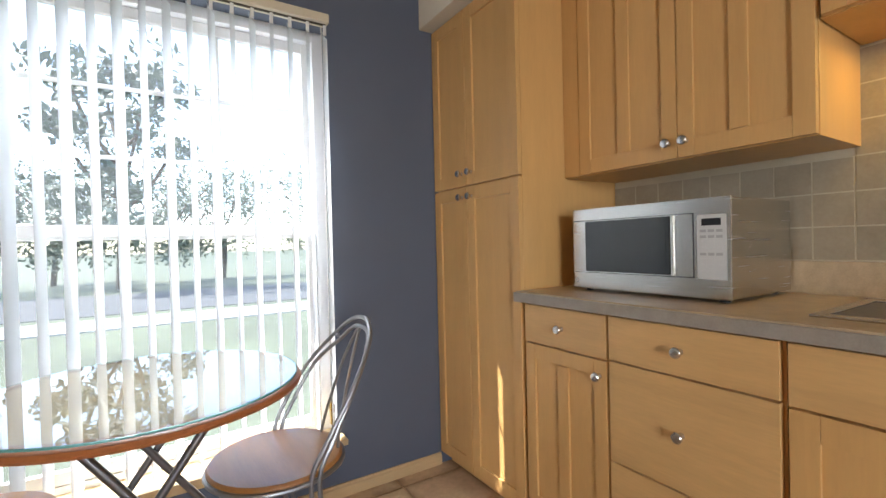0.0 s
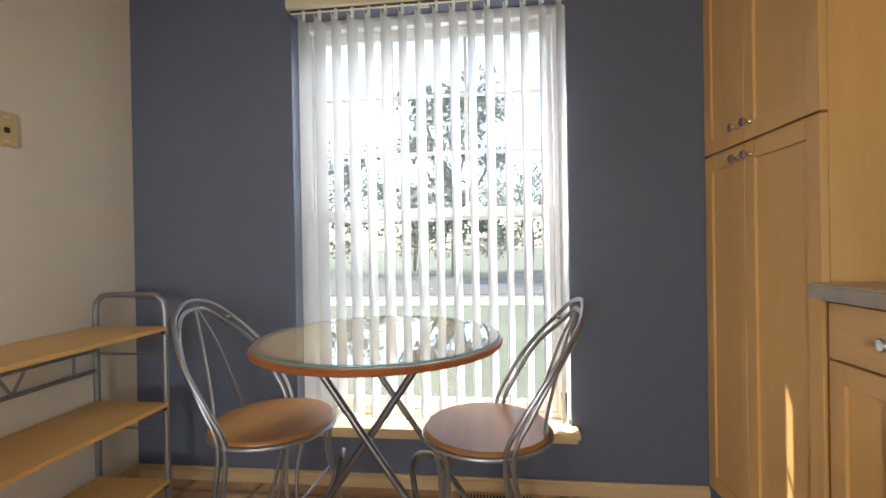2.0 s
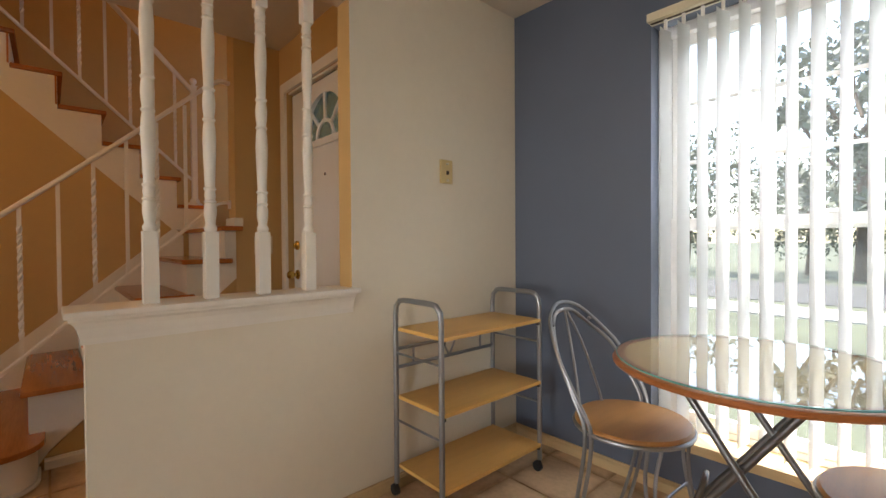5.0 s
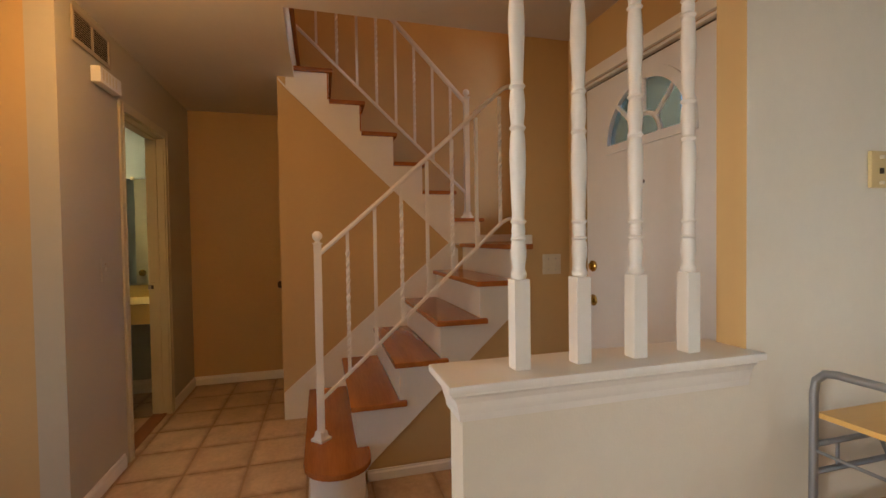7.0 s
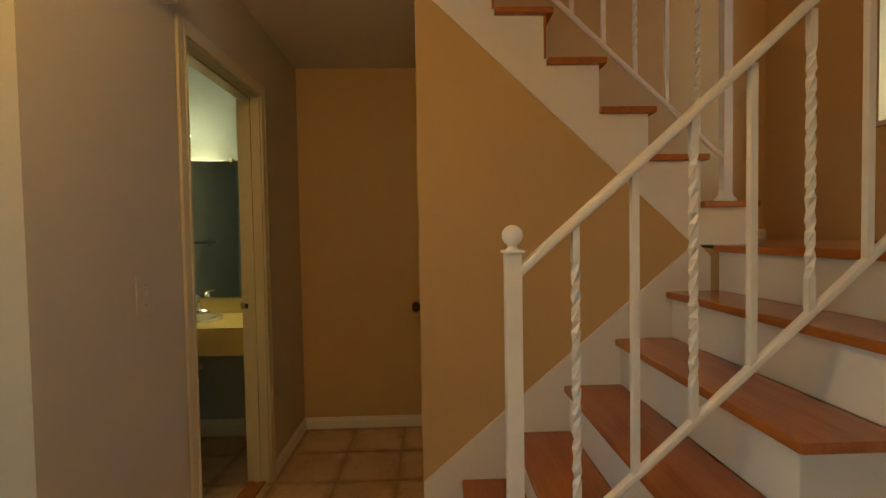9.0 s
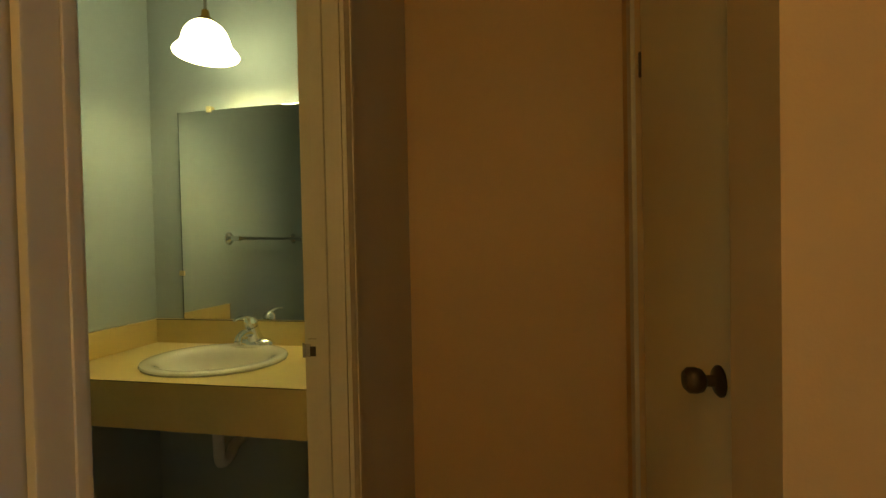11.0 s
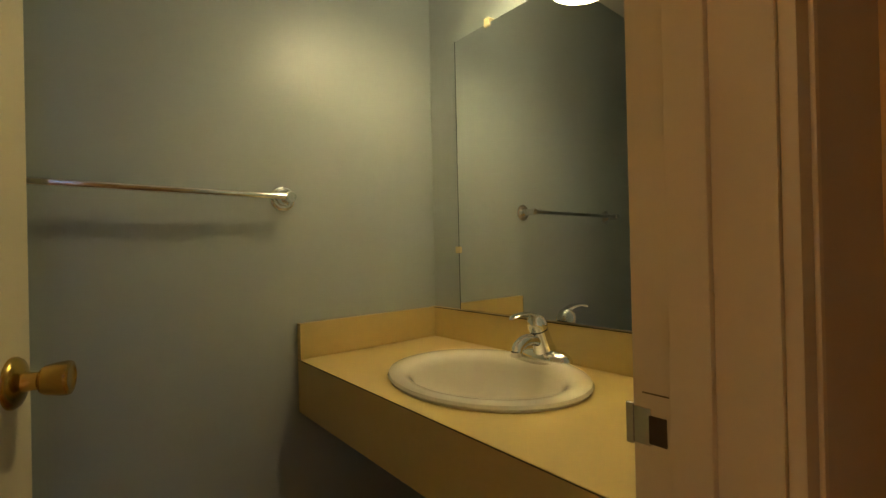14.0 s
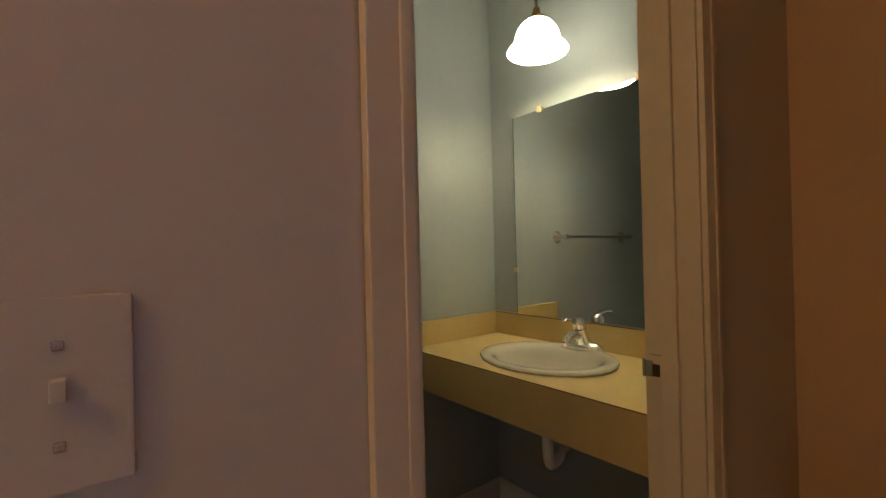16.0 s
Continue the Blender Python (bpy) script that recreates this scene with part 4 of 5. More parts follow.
def base_cabinet(y0, y1, label):
    c = thing("base_cabinet", label, "cabinet", ((CAB_X + EAST) / 2, (y0 + y1) / 2, 0), "maple base cabinets")
    part("body", bx(CAB_X, y0, 0.10, EAST - 0.003, y1, 0.872, 0.001), MAPLE, c)
    # the toe kick is coloured near-black for the shade of its recess
    part("toe_kick", bx(CAB_X + 0.06, y0, 0.001, EAST - 0.01, y1, 0.10), GAPSHADE, c, smooth=False)
    return c


def drawer(y0, y1, z0, z1, c, knobs=True):
    d = part("drawer_front", bx(CAB_X - 0.02, y0, z0, CAB_X, y1, z1, 0.0025), MAPLEH, c)
    if knobs:
        cab_knob(d, (y0 + y1) / 2, (z0 + z1) / 2, CAB_X - 0.02)
    return d


ca = base_cabinet(1.3485, 1.729, "maple base cabinet with one drawer and a panelled door")
drawer(1.353, 1.712, 0.728, 0.866, ca)
d = shaker("door", 1.353, 1.712, 0.105, 0.722, CAB_X, ca, 2, 0.048)
cab_knob(d, 1.377, 0.673, CAB_X - 0.02)
cb = base_cabinet(0.8905, 1.3475, "maple base cabinet with three wide drawers")
for z0, z1 in ((0.732, 0.866), (0.424, 0.727), (0.105, 0.419)):
    drawer(0.897, 1.343, z0, z1, cb)
cc = base_cabinet(0.12, 0.8885, "maple sink base cabinet with a blank front and doors")
drawer(0.50, 0.882, 0.728, 0.866, cc, False)
drawer(0.125, 0.496, 0.728, 0.866, cc, False)
d = shaker("door", 0.50, 0.882, 0.105, 0.722, CAB_X, cc, 1, 0.055)
cab_knob(d, 0.53, 0.673, CAB_X - 0.02)
d = shaker("door", 0.125, 0.496, 0.105, 0.722, CAB_X, cc, 1, 0.055)
cab_knob(d, 0.466, 0.673, CAB_X - 0.02)

UPX = 1.89
uc = thing("wall_cabinet", "maple wall cabinet with two panelled doors above the microwave", "cabinet", (2.04, 1.31, 1.352))
part("body", bx(UPX, 0.902, 1.352, EAST - 0.003, 1.730, 2.143, 0.002), MAPLE, uc)
d = shaker("door", 1.262, 1.65, 1.355, 2.138, UPX, uc, 2, 0.05)
cab_knob(d, 1.288, 1.405, UPX - 0.02)
d = shaker("door", 0.904, 1.258, 1.355, 2.138, UPX, uc, 2, 0.05)
cab_knob(d, 1.232, 1.405, UPX - 0.02)
part("filler", bx(UPX - 0.018, 1.654, 1.355, UPX, 1.730, 2.138, 0.002), MAPLE, uc)
sc = thing("wall_cabinet", "short maple wall cabinet above the sink", "cabinet", (2.04, 0.5, 1.642))
part("body", bx(UPX, 0.12, 1.642, EAST - 0.003, 0.899, 2.143, 0.002), MAPLE, sc)
shaker("door", 0.515, 0.893, 1.645, 2.138, UPX, sc, 1, 0.05)
shaker("door", 0.125, 0.511, 1.645, 2.138, UPX, sc, 1, 0.05)
pk = thing("puck_light", "small warm puck light under the short wall cabinet", "lamp", (2.06, 0.72, 1.642))
part("housing", lathe([(0.034, 0), (0.036, -0.006), (0.034, -0.016), (0.027, -0.017)], (2.06, 0.72, 1.642)), BONE, pk)
part("lens", lathe([(0.026, -0.0165), (0.02, -0.019), (0, -0.02)], (2.06, 0.72, 1.642)), SHADE, pk)

wt = thing("worktop", "stone-pattern laminate worktop with a grey edge", "worktop", (1.9, 0.93, 0.875))
part("top", bx(1.592, 0.12, 0.909, EAST - 0.003, 1.7295, 0.915, 0.002), LAMTOP, wt)
part("top_edge", bx(1.592, 0.12, 0.874, 1.66, 1.743, 0.9088, 0.002), LAMEDGE, wt)
part("substrate", bx(1.66, 0.12, 0.874, EAST - 0.003, 1.7295, 0.9088), LAMEDGE, wt, smooth=False)
part("upstand", bx(EAST - 0.024, 0.12, 0.9152, EAST - 0.003, 1.7295, 1.018, 0.003), LAMTOP, wt)

sk = thing("kitchen_sink", "stainless steel drop-in kitchen sink in the worktop", "sink", (1.9, 0.5, 0.915))
rim = bmesh.new()
for q in ((1.70, 0.845, 2.12, 0.87), (1.70, 0.14, 2.12, 0.165), (1.70, 0.165, 1.735, 0.845), (2.07, 0.165, 2.12, 0.845)):
    bx(q[0], q[1], 0.9152, q[2], q[3], 0.921, 0.002, rim)
part("rim", rim, STAINLESS, sk)
part("bowl", bx(1.735, 0.165, 0.9154, 2.07, 0.845, 0.9164, 0.0), DARKSTEEL, sk, smooth=False)

mw = thing("microwave", "stainless steel countertop microwave with a dark glass door", "microwave", (1.96, 1.335, 0.915))
MX, MY0, MY1, MZ0, MZ1 = 1.778, 1.062, 1.610, 0.925, 1.213
part("case", bx(MX + 0.012, MY0 + 0.003, MZ0, 2.165, MY1 - 0.003, MZ1 - 0.002, 0.006), STAINLESS, mw)
part("front_frame", bx(MX, MY0, MZ0 - 0.001, MX + 0.013, MY1, MZ1, 0.004), STAINLESS, mw)
dr = part("door_window", bx(MX - 0.0035, 1.233, 0.988, MX, 1.551, 1.166, 0.003), DARKGLASS, mw, "dark glass window")
part("window_inset", bx(MX - 0.0042, 1.247, 1.0, MX - 0.0034, 1.537, 1.154, 0.0), DARKGLASS, dr, smooth=False)
part("door_handle", bx(MX - 0.006, 1.221, 0.986, MX, 1.230, 1.168, 0.002), NICKEL, mw, "bright vertical handle strip")
part("door_seam", bx(MX - 0.0008, 1.163, 0.984, MX, 1.1655, 1.170), BLACK, mw, smooth=False)
part("door_seam", bx(MX - 0.0008, 1.163, 1.169, MX, 1.608, 1.1712), BLACK, mw, smooth=False)
part("door_seam", bx(MX - 0.0008, 1.163, 0.982, MX, 1.608, 0.9842), BLACK, mw, smooth=False)
cp = part("control_panel", bx(MX - 0.003, 1.074, 0.980, MX, 1.153, 1.164, 0.002), PANELW, mw, "pale grey control panel")
part("display", bx(MX - 0.0042, 1.087, 1.133, MX - 0.003, 1.139, 1.153, 0.0005), BLACK, cp)
for r in range(8):
    for c in range(3):
        y, z = 1.083 + c * 0.022, 1.118 - r * 0.0165
        part("button", bx(MX - 0.0042, y, z - 0.004, MX - 0.003, y + 0.017, z + 0.004, 0.0006), BUTTON if r in (0, 1, 4) else PANELW, cp)
part("badge", lathe([(0.009, 0), (0.009, -0.0012), (0, -0.0013)], (MX, 1.593, 0.953), "x", 14), BUTTON, mw)
for y in (1.10, 1.57):
    for x in (1.82, 2.12):
        part("foot", lathe([(0.014, 0), (0.014, 0.010)], (x, y, 0.915), "z", 10), BLACK, mw)

# ---- dining set ----
TC = Vector((0.43, 1.845, 0))
tb = thing("bistro_table", "round bistro table with glass top, cherry rim and crossed steel legs", "table", TC)
part("tabletop", lathe([(0.0, 0.722), (0.345, 0.722), (0.345, 0.746), (0.0, 0.746)], TC, segs=64), TABLEW, tb, "oak veneer table top")
part("rim", lathe([(0.345, 0.727), (0.366, 0.727), (0.377, 0.730), (0.380, 0.737), (0.375, 0.745), (0.360, 0.7485), (0.345, 0.7485), (0.345, 0.727)], TC, segs=64, caps=False), RIMW, tb, "reddish cherry rim")
gt = part("glass_top", lathe([(0.0, 0.7495), (0.366, 0.7495), (0.3685, 0.752), (0.366, 0.7555), (0.0, 0.7555)], TC, segs=64), TABLEGLASS, tb, "clear glass disc with a green edge")
gt.visible_shadow = False
part("glass_edge", lathe([(0.3665, 0.7500), (0.3692, 0.7508), (0.3698, 0.7525), (0.3692, 0.7546), (0.3665, 0.7553)], TC, segs=64, caps=False), GLASSEDGE, gt, "teal ground edge of the glass")
for dy in (-0.175, 0.175):
    y = TC.y + dy
    part("leg", tube(smoothed([(0.285, y, 0.715), (0.45, y, 0.475), (0.62, y, 0.235), (0.785, y, 0.008)], 3), 0.0105), DARKSTEEL, tb)
    y += 0.024
    part("leg", tube(smoothed([(0.585, y, 0.715), (0.42, y, 0.475), (0.25, y, 0.235), (0.085, y, 0.008)], 3), 0.0105), DARKSTEEL, tb)
    part("pivot_bolt", lathe([(0.009, -0.016), (0.009, 0.014)], (0.435, y - 0.012, 0.497), "y", 10), STEEL, tb)
part("top_bar", tube([(0.285, TC.y - 0.2, 0.708), (0.285, TC.y + 0.2, 0.708)], 0.0105), DARKSTEEL, tb)
part("top_bar", tube([(0.585, TC.y - 0.17, 0.708), (0.585, TC.y + 0.22, 0.708)], 0.0105), DARKSTEEL, tb)
for sx in (1, -1):
    cx = 0.435
    xa, za, xm, zm = cx + sx * 0.215, 0.19, cx + sx * 0.10, 0.38
    part("arch_brace", tube(smoothed([(xa, TC.y - 0.165, za), (cx + sx * 0.14, TC.y - 0.15, 0.30), (xm + sx * 0.01, TC.y - 0.10, 0.385), (xm + sx * 0.02, TC.y - 0.03, 0.40),
                                      (cx + sx * 0.16, TC.y + 0.08, 0.33), (xa, TC.y + 0.175, za)], 6), 0.0085), DARKSTEEL, tb)
for x in (0.785, 0.085):
    part("foot_bar", tube([(x, TC.y - 0.2, 0.010), (x, TC.y + 0.22, 0.010)], 0.0095), DARKSTEEL, tb)


def bistro_chair(label):
    """A metal cafe chair that looks to +x, with its seat over the origin."""
    c = thing("bistro_chair", label, "chair", (0, 0, 0), "chairs at the bistro table")
    part("seat", lathe([(0.0, 0.440), (0.190, 0.440), (0.198, 0.446), (0.198, 0.452), (0.192, 0.459), (0.0, 0.461)], (0, 0, 0), segs=40), SEATW, c, "round varnished oak seat")
    part("seat_ring", tube([(0.200 * math.cos(a), 0.200 * math.sin(a), 0.438) for a in np.linspace(0, 2 * math.pi, 36, endpoint=False)], 0.0075, 8, closed=True), STEEL, c)
    for k, (w, top, lean) in enumerate(((0.0, 0.850, 0.300), (0.02, 0.822, 0.286))):
        d = 0.024 * k
        side = [(-0.125 - d, 0.196 - w, 0.008), (-0.075 - d, 0.192, 0.2), (-0.040 - d, 0.198, 0.43), (-0.088 - d, 0.210 - w * 0.6, 0.55), (-0.170 - d * 0.7, 0.200 - w, 0.675),
                (-0.256, 0.136 - w, top - 0.064), (-0.288, 0.070 - w * 0.5, top - 0.014)]
        pts = side + [(-lean, 0, top)] + [(x, -y, z) for x, y, z in side[::-1]]
        part("back_hoop", tube(smoothed(pts, 7), 0.0072, 8), STEEL, c)
    for s in (1, -1):
        part("back_spoke", tube(smoothed([(-0.284, s * 0.006, 0.816), (-0.235, s * 0.035, 0.70), (-0.18, s * 0.065, 0.52), (-0.165, s * 0.08, 0.44)], 5), 0.0052, 8), STEEL, c)
        part("joint_ball", lathe([(0, -0.009), (0.008, -0.004), (0.009, 0), (0.008, 0.004), (0, 0.009)], (-0.255, s * 0.124, 0.775), "z", 10), STEEL, c)
        for d in (0.0, 0.03):
            part("front_leg", tube(smoothed([(0.128 + d, s * (0.142 - d), 0.436), (0.118 + d * 0.8, s * (0.14 - d * 0.6), 0.32), (0.145 + d * 0.4, s * (0.152 - d * 0.3), 0.16), (0.19, s * 0.178, 0.008)], 5), 0.0065, 8), STEEL, c)
        part("foot_cap", lathe([(0.011, 0.0), (0.012, 0.004), (0.011, 0.016), (0.0, 0.018)], (0.19, s * 0.178, 0), "z", 10), BLACK, c)
        part("foot_cap", lathe([(0.011, 0.0), (0.012, 0.004), (0.011, 0.016), (0.0, 0.018)], (-0.125, s * 0.196, 0), "z", 10), BLACK, c)
    part("leg_brace", tube([(0.13, -0.145, 0.23), (0.13, 0.145, 0.23)], 0.005, 8), STEEL, c)
    return c


chair = bistro_chair("grey steel bistro chair with round oak seat and hooped back")
copy_thing(chair, pose(0.756, 1.905, 0, 0, 0, 183))
chair.matrix_basis = pose(0.042, 1.915, 0, 0, 0, -3)

# ---- rolling cart ----
ct = thing("rolling_cart", "grey tubular rolling cart with three beech shelves", "cart", (-0.635, 1.77, 0))
CXA, CXB, CYA, CYB = -0.780, -0.484, 1.468, 2.078
for i, y in enumerate((CYA - 0.006, CYB + 0.006)):
    pts = [(CXA, y, 0.06), (CXA, y, 0.79), (CXA + 0.006, y, 0.828), (CXA + 0.03, y, 0.852), (CXA + 0.06, y, 0.857), (CXB - 0.06, y, 0.857), (CXB - 0.03, y, 0.852), (CXB - 0.006, y, 0.828), (CXB, y, 0.79), (CXB, y, 0.06)]
    part("end_frame", tube(pts, 0.0115, 10), STEEL, ct)
    part("cross_bar", tube([(CXA, y, 0.625), (CXB, y, 0.625)], 0.005, 8), STEEL, ct)
    part("cross_bar", tube([(CXA, y, 0.335), (CXB, y, 0.335)], 0.005, 8), STEEL, ct)
for z in (0.735, 0.441, 0.142):
    s = part("shelf", bx(CXA + 0.004, CYA, z - 0.016, CXB + 0.012, CYB, z, 0.002), BEECH, ct)
    for y in (CYA + 0.004, CYB - 0.004):
        part("shelf_bracket", bx(CXB - 0.006, y - 0.006, z - 0.03, CXB + 0.008, y + 0.006, z - 0.0155, 0.001), BLACK, s)
for z in (0.640, 0.560):
    part("back_rail", tube([(CXA, CYA, z), (CXA, CYB, z)], 0.0085, 8), STEEL, ct)
ym = (CYA + CYB) / 2
for a, c in ((ym - 0.045, ym), (ym + 0.045, ym)):
    part("lattice_rod", tube([(CXA, a, 0.640), (CXA, c, 0.560)], 0.005, 8), STEEL, ct)
for y in (CYA + 0.09, CYB - 0.09):
    part("lattice_rod", tube([(CXA, y, 0.640), (CXA, y, 0.560)], 0.005, 8), STEEL, ct)
for x in (CXA, CXB):
    for y in (CYA - 0.006, CYB + 0.006):
        cs = part("caster", lathe([(0.006, -0.012), (0.018, -0.012), (0.024, -0.009), (0.025, 0), (0.024, 0.009), (0.018, 0.012), (0.006, 0.012)], (x - 0.012, y, 0.0255), "y", 18), BLACK, ct)
        part("caster_fork", tube([(x, y, 0.075), (x, y, 0.05)], 0.008, 8), BLACK, cs)

# ---- kitchen window and blind ----
WX0, WX1, WZ0, WZ1 = -0.075, 1.095, 0.255, 2.05
wn1 = tagged(thing("window_1", "white double-hung kitchen window with grilles in the upper sash", "window", (0.51, 2.42, WZ0)), kind="structure")
fr = bmesh.new()
for q in ((WX0, WZ0, WX0 + 0.045, WZ1), (WX1 - 0.045, WZ0, WX1, WZ1), (WX0 + 0.045, WZ1 - 0.045, WX1 - 0.045, WZ1), (WX0 + 0.045, WZ0, WX1 - 0.045, WZ0 + 0.05)):
    bx(q[0], 2.428, q[1], q[2], 2.496, q[3], 0.003, fr)
part("window_frame", fr, VINYL, wn1)


def sash(z0, z1, y0, y1, grid):
    b = bmesh.new()
    xa, xb = WX0 + 0.047, WX1 - 0.047
    for q in ((xa, z0, xa + 0.038, z1), (xb - 0.038, z0, xb, z1), (xa + 0.038, z0, xb - 0.038, z0 + 0.045), (xa + 0.038, z1 - 0.042, xb - 0.038, z1)):
        bx(q[0], y0, q[1], q[2], y1, q[3], 0.003, b)
    s = part("sash", b, VINYL, wn1)
    ym = (y0 + y1) / 2
    g = part("pane", bx(xa + 0.036, ym - 0.002, z0 + 0.043, xb - 0.036, ym + 0.002, z1 - 0.04), PANE, s, smooth=False)
    g.visible_shadow = False
    if grid:
        for i in (1, 2):
            z = z0 + 0.045 + (z1 - z0 - 0.087) * i / 3
            part("grille_bar", bx(xa + 0.038, ym + 0.003, z - 0.008, xb - 0.038, ym + 0.009, z + 0.008), VINYL, s, smooth=False)
            x = xa + 0.038 + (xb - xa - 0.076) * i / 3
            part("grille_bar", bx(x - 0.008, ym + 0.0035, z0 + 0.045, x + 0.008, ym + 0.0085, z1 - 0.042), VINYL, s, smooth=False)
    return s


sash(1.142, WZ1 - 0.047, 2.464, 2.49, True)
low_sash = sash(WZ0 + 0.052, 1.195, 2.434, 2.461, False)
part("sash_lock", bx(0.48, 2.436, 1.196, 0.54, 2.458, 1.212, 0.004), VINYL, low_sash)
part("window_stool", bx(WX0 + 0.003, 2.268, 0.2555, WX1 + 0.02, NORTH - 0.001, 0.281, 0.004), SILLW, wn1)
part("stool_back", bx(WX0 + 0.002, NORTH - 0.001, 0.2555, WX1 - 0.002, 2.428, 0.280), SILLW, wn1, smooth=False)
part("apron", bx(WX0, 2.333, 0.212, WX1 + 0.022, NORTH - 0.0005, 0.255, 0.004), SILLW, wn1)

vb = thing("vertical_blind", "white vertical blind with its vanes turned open", "blind", (0.51, 2.29, 2.03))
part("head_rail", bx(-0.058, 2.262, 2.026, 1.078, 2.318, 2.062, 0.004), BONE, vb)
part("rail_slot", bx(-0.05, 2.283, 2.023, 1.07, 2.297, 2.0262), GAPSHADE, vb, smooth=False)
part("bracket", bx(0.50, 2.318, 2.03, 0.54, NORTH - 0.001, 2.058, 0.002), NICKEL, vb)
TURN = [83, 79, 82, 76, 79, 73, 77, 71, 74, 69, 71, 66, 69, 63, 65, 60]
for i in range(16):
    x = 0.010 + 0.0704 * i
    a = radians(TURN[i])
    b = bmesh.new()
    cols = []
    for k in range(5):
        u = (k / 4 - 0.5) * 0.089
        bow = 0.004 * (1 - (2 * k / 4 - 1) ** 2)
        px = x + u * math.cos(a) - bow * math.sin(a)
        py = 2.29 + u * math.sin(a) + bow * math.cos(a)
        cols.append([b.verts.new((px, py, z)) for z in (0.318 + 0.004 * (i % 3), 1.1, 1.985)])
    for c0, c1 in zip(cols, cols[1:]):
        for j in range(2):
            b.faces.new((c0[j], c1[j], c1[j + 1], c0[j + 1]))
    bmesh.ops.solidify(b, geom=b.faces[:], thickness=0.001)
    v = part("vane", b, VANE, vb)
    part("hanger", bx(x - 0.006, 2.284, 1.982, x + 0.006, 2.296, 2.024, 0.002), WHITEPL, v)
chain = thing("blind_chain", "beaded pull chain of the blind with a brass weight", "blind chain", (1.055, 2.30, 0.40))
part("bead_chain", tube([(1.055, 2.30, 2.02), (1.056, 2.301, 1.3), (1.055, 2.30, 0.46)], 0.0022, 6), WHITEPL, chain)
part("bead_chain", tube([(1.068, 2.306, 2.02), (1.067, 2.305, 1.3), (1.063, 2.303, 0.46)], 0.0022, 6), WHITEPL, chain)
part("weight", lathe([(0.004, 0), (0.009, 0.004), (0.0095, 0.05), (0.011, 0.06), (0.011, 0.085), (0.006, 0.095), (0.003, 0.10)], (1.058, 2.301, 0.345), "z", 14), BRASS, chain, "brass chain weight")

fv = thing("floor_register", "brass-coloured floor vent below the window", "vent", (0.78, 2.265, 0.0))
part("register_frame", bx(0.62, 2.215, 0.0, 0.94, 2.325, 0.006, 0.002), CREAMTRIM, fv)
for i in range(22):
    part("slot", bx(0.637 + i * 0.0133, 2.232, 0.0058, 0.643 + i * 0.0133, 2.308, 0.0066), GAPSHADE, fv, smooth=False)

# stair landing window
wn2 = tagged(thing("window_2", "white stairwell window with a wooden sill", "window", (-2.98, LAND_Y + 0.08, 1.80)), kind="structure")
fr = bmesh.new()
for q in ((-3.34, 1.80, -3.322, 3.15), (-2.638, 1.80, -2.62, 3.15), (-3.322, 3.13, -2.638, 3.15), (-3.322, 1.80, -2.638, 1.82), (-3.322, 2.45, -2.638, 2.48)):
    bx(q[0], LAND_Y + 0.05, q[1], q[2], LAND_Y + 0.11, q[3], 0.003, fr)
part("window_frame", fr, VINYL, wn2)
p = part("pane", bx(-3.322, LAND_Y + 0.078, 1.82, -2.638, LAND_Y + 0.082, 3.13), STAIRPANE, wn2, smooth=False)
p.visible_shadow = False
part("window_sill", bx(-3.38, LAND_Y - 0.03, 1.775, -2.58, LAND_Y + 0.05, 1.80, 0.004), CREAMTRIM, wn2)

# ---- bathroom ----
va = thing("vanity_counter", "yellow laminate vanity counter with side and back splash", "vanity", (-3.78, -1.59, 0.645))
VX, VZ = -3.524, 0.798
SC, SA, SB = Vector((-3.774, -1.602, VZ)), 0.175, 0.212
top = bmesh.new()
outer = [(-4.024, -2.089), (VX, -2.089), (VX, -1.082), (-4.024, -1.082)]
hole = [(SC.x + SA * math.cos(a), SC.y + SB * math.sin(a)) for a in np.linspace(0, 2 * math.pi, 40, endpoint=False)]
edge = []
for x, y in hole:
    dx, dy = x - SC.x, y - SC.y
    k = min(((VX - SC.x) / dx if dx > 1e-6 else 9), ((-4.024 - SC.x) / dx if dx < -1e-6 else 9), ((-1.082 - SC.y) / dy if dy > 1e-6 else 9), ((-2.089 - SC.y) / dy if dy < -1e-6 else 9))
    edge.append((SC.x + dx * k, SC.y + dy * k))
for cx, cy in outer:
    n = min(range(40), key=lambda q: (edge[q][0] - cx) ** 2 + (edge[q][1] - cy) ** 2)
    edge[n] = (cx, cy)
rings = [[top.verts.new((x, y, z)) for x, y in line] for line, z in ((edge, VZ - 0.0012), (edge, VZ), (hole, VZ), (hole, VZ - 0.012))]
for r0, r1 in zip(rings, rings[1:]):
    for q in range(40):
        top.faces.new((r0[q], r0[(q + 1) % 40], r1[(q + 1) % 40], r1[q]))
part("top", top, VANITY, va, smooth=False)
part("seam", bx(VX, -2.089, VZ - 0.0032, VX + 0.0008, -1.082, VZ - 0.0012), LAMLINE, va, smooth=False)
part("apron", bx(VX - 0.02, -2.089, 0.650, VX, -1.082, VZ - 0.0032, 0.001), VANITY, va)
part("side_splash", bx(-4.004, -2.089, VZ + 0.0005, VX, -2.069, 0.898, 0.0015), VANITY, va)
part("side_splash_edge", bx(VX, -2.0695, VZ, VX + 0.0008, -2.068, 0.898), LAMLINE, va, smooth=False)
part("back_splash", bx(-4.024, -2.089, VZ + 0.0005, -4.004, -1.082, 0.899, 0.0015), VANITY, va)
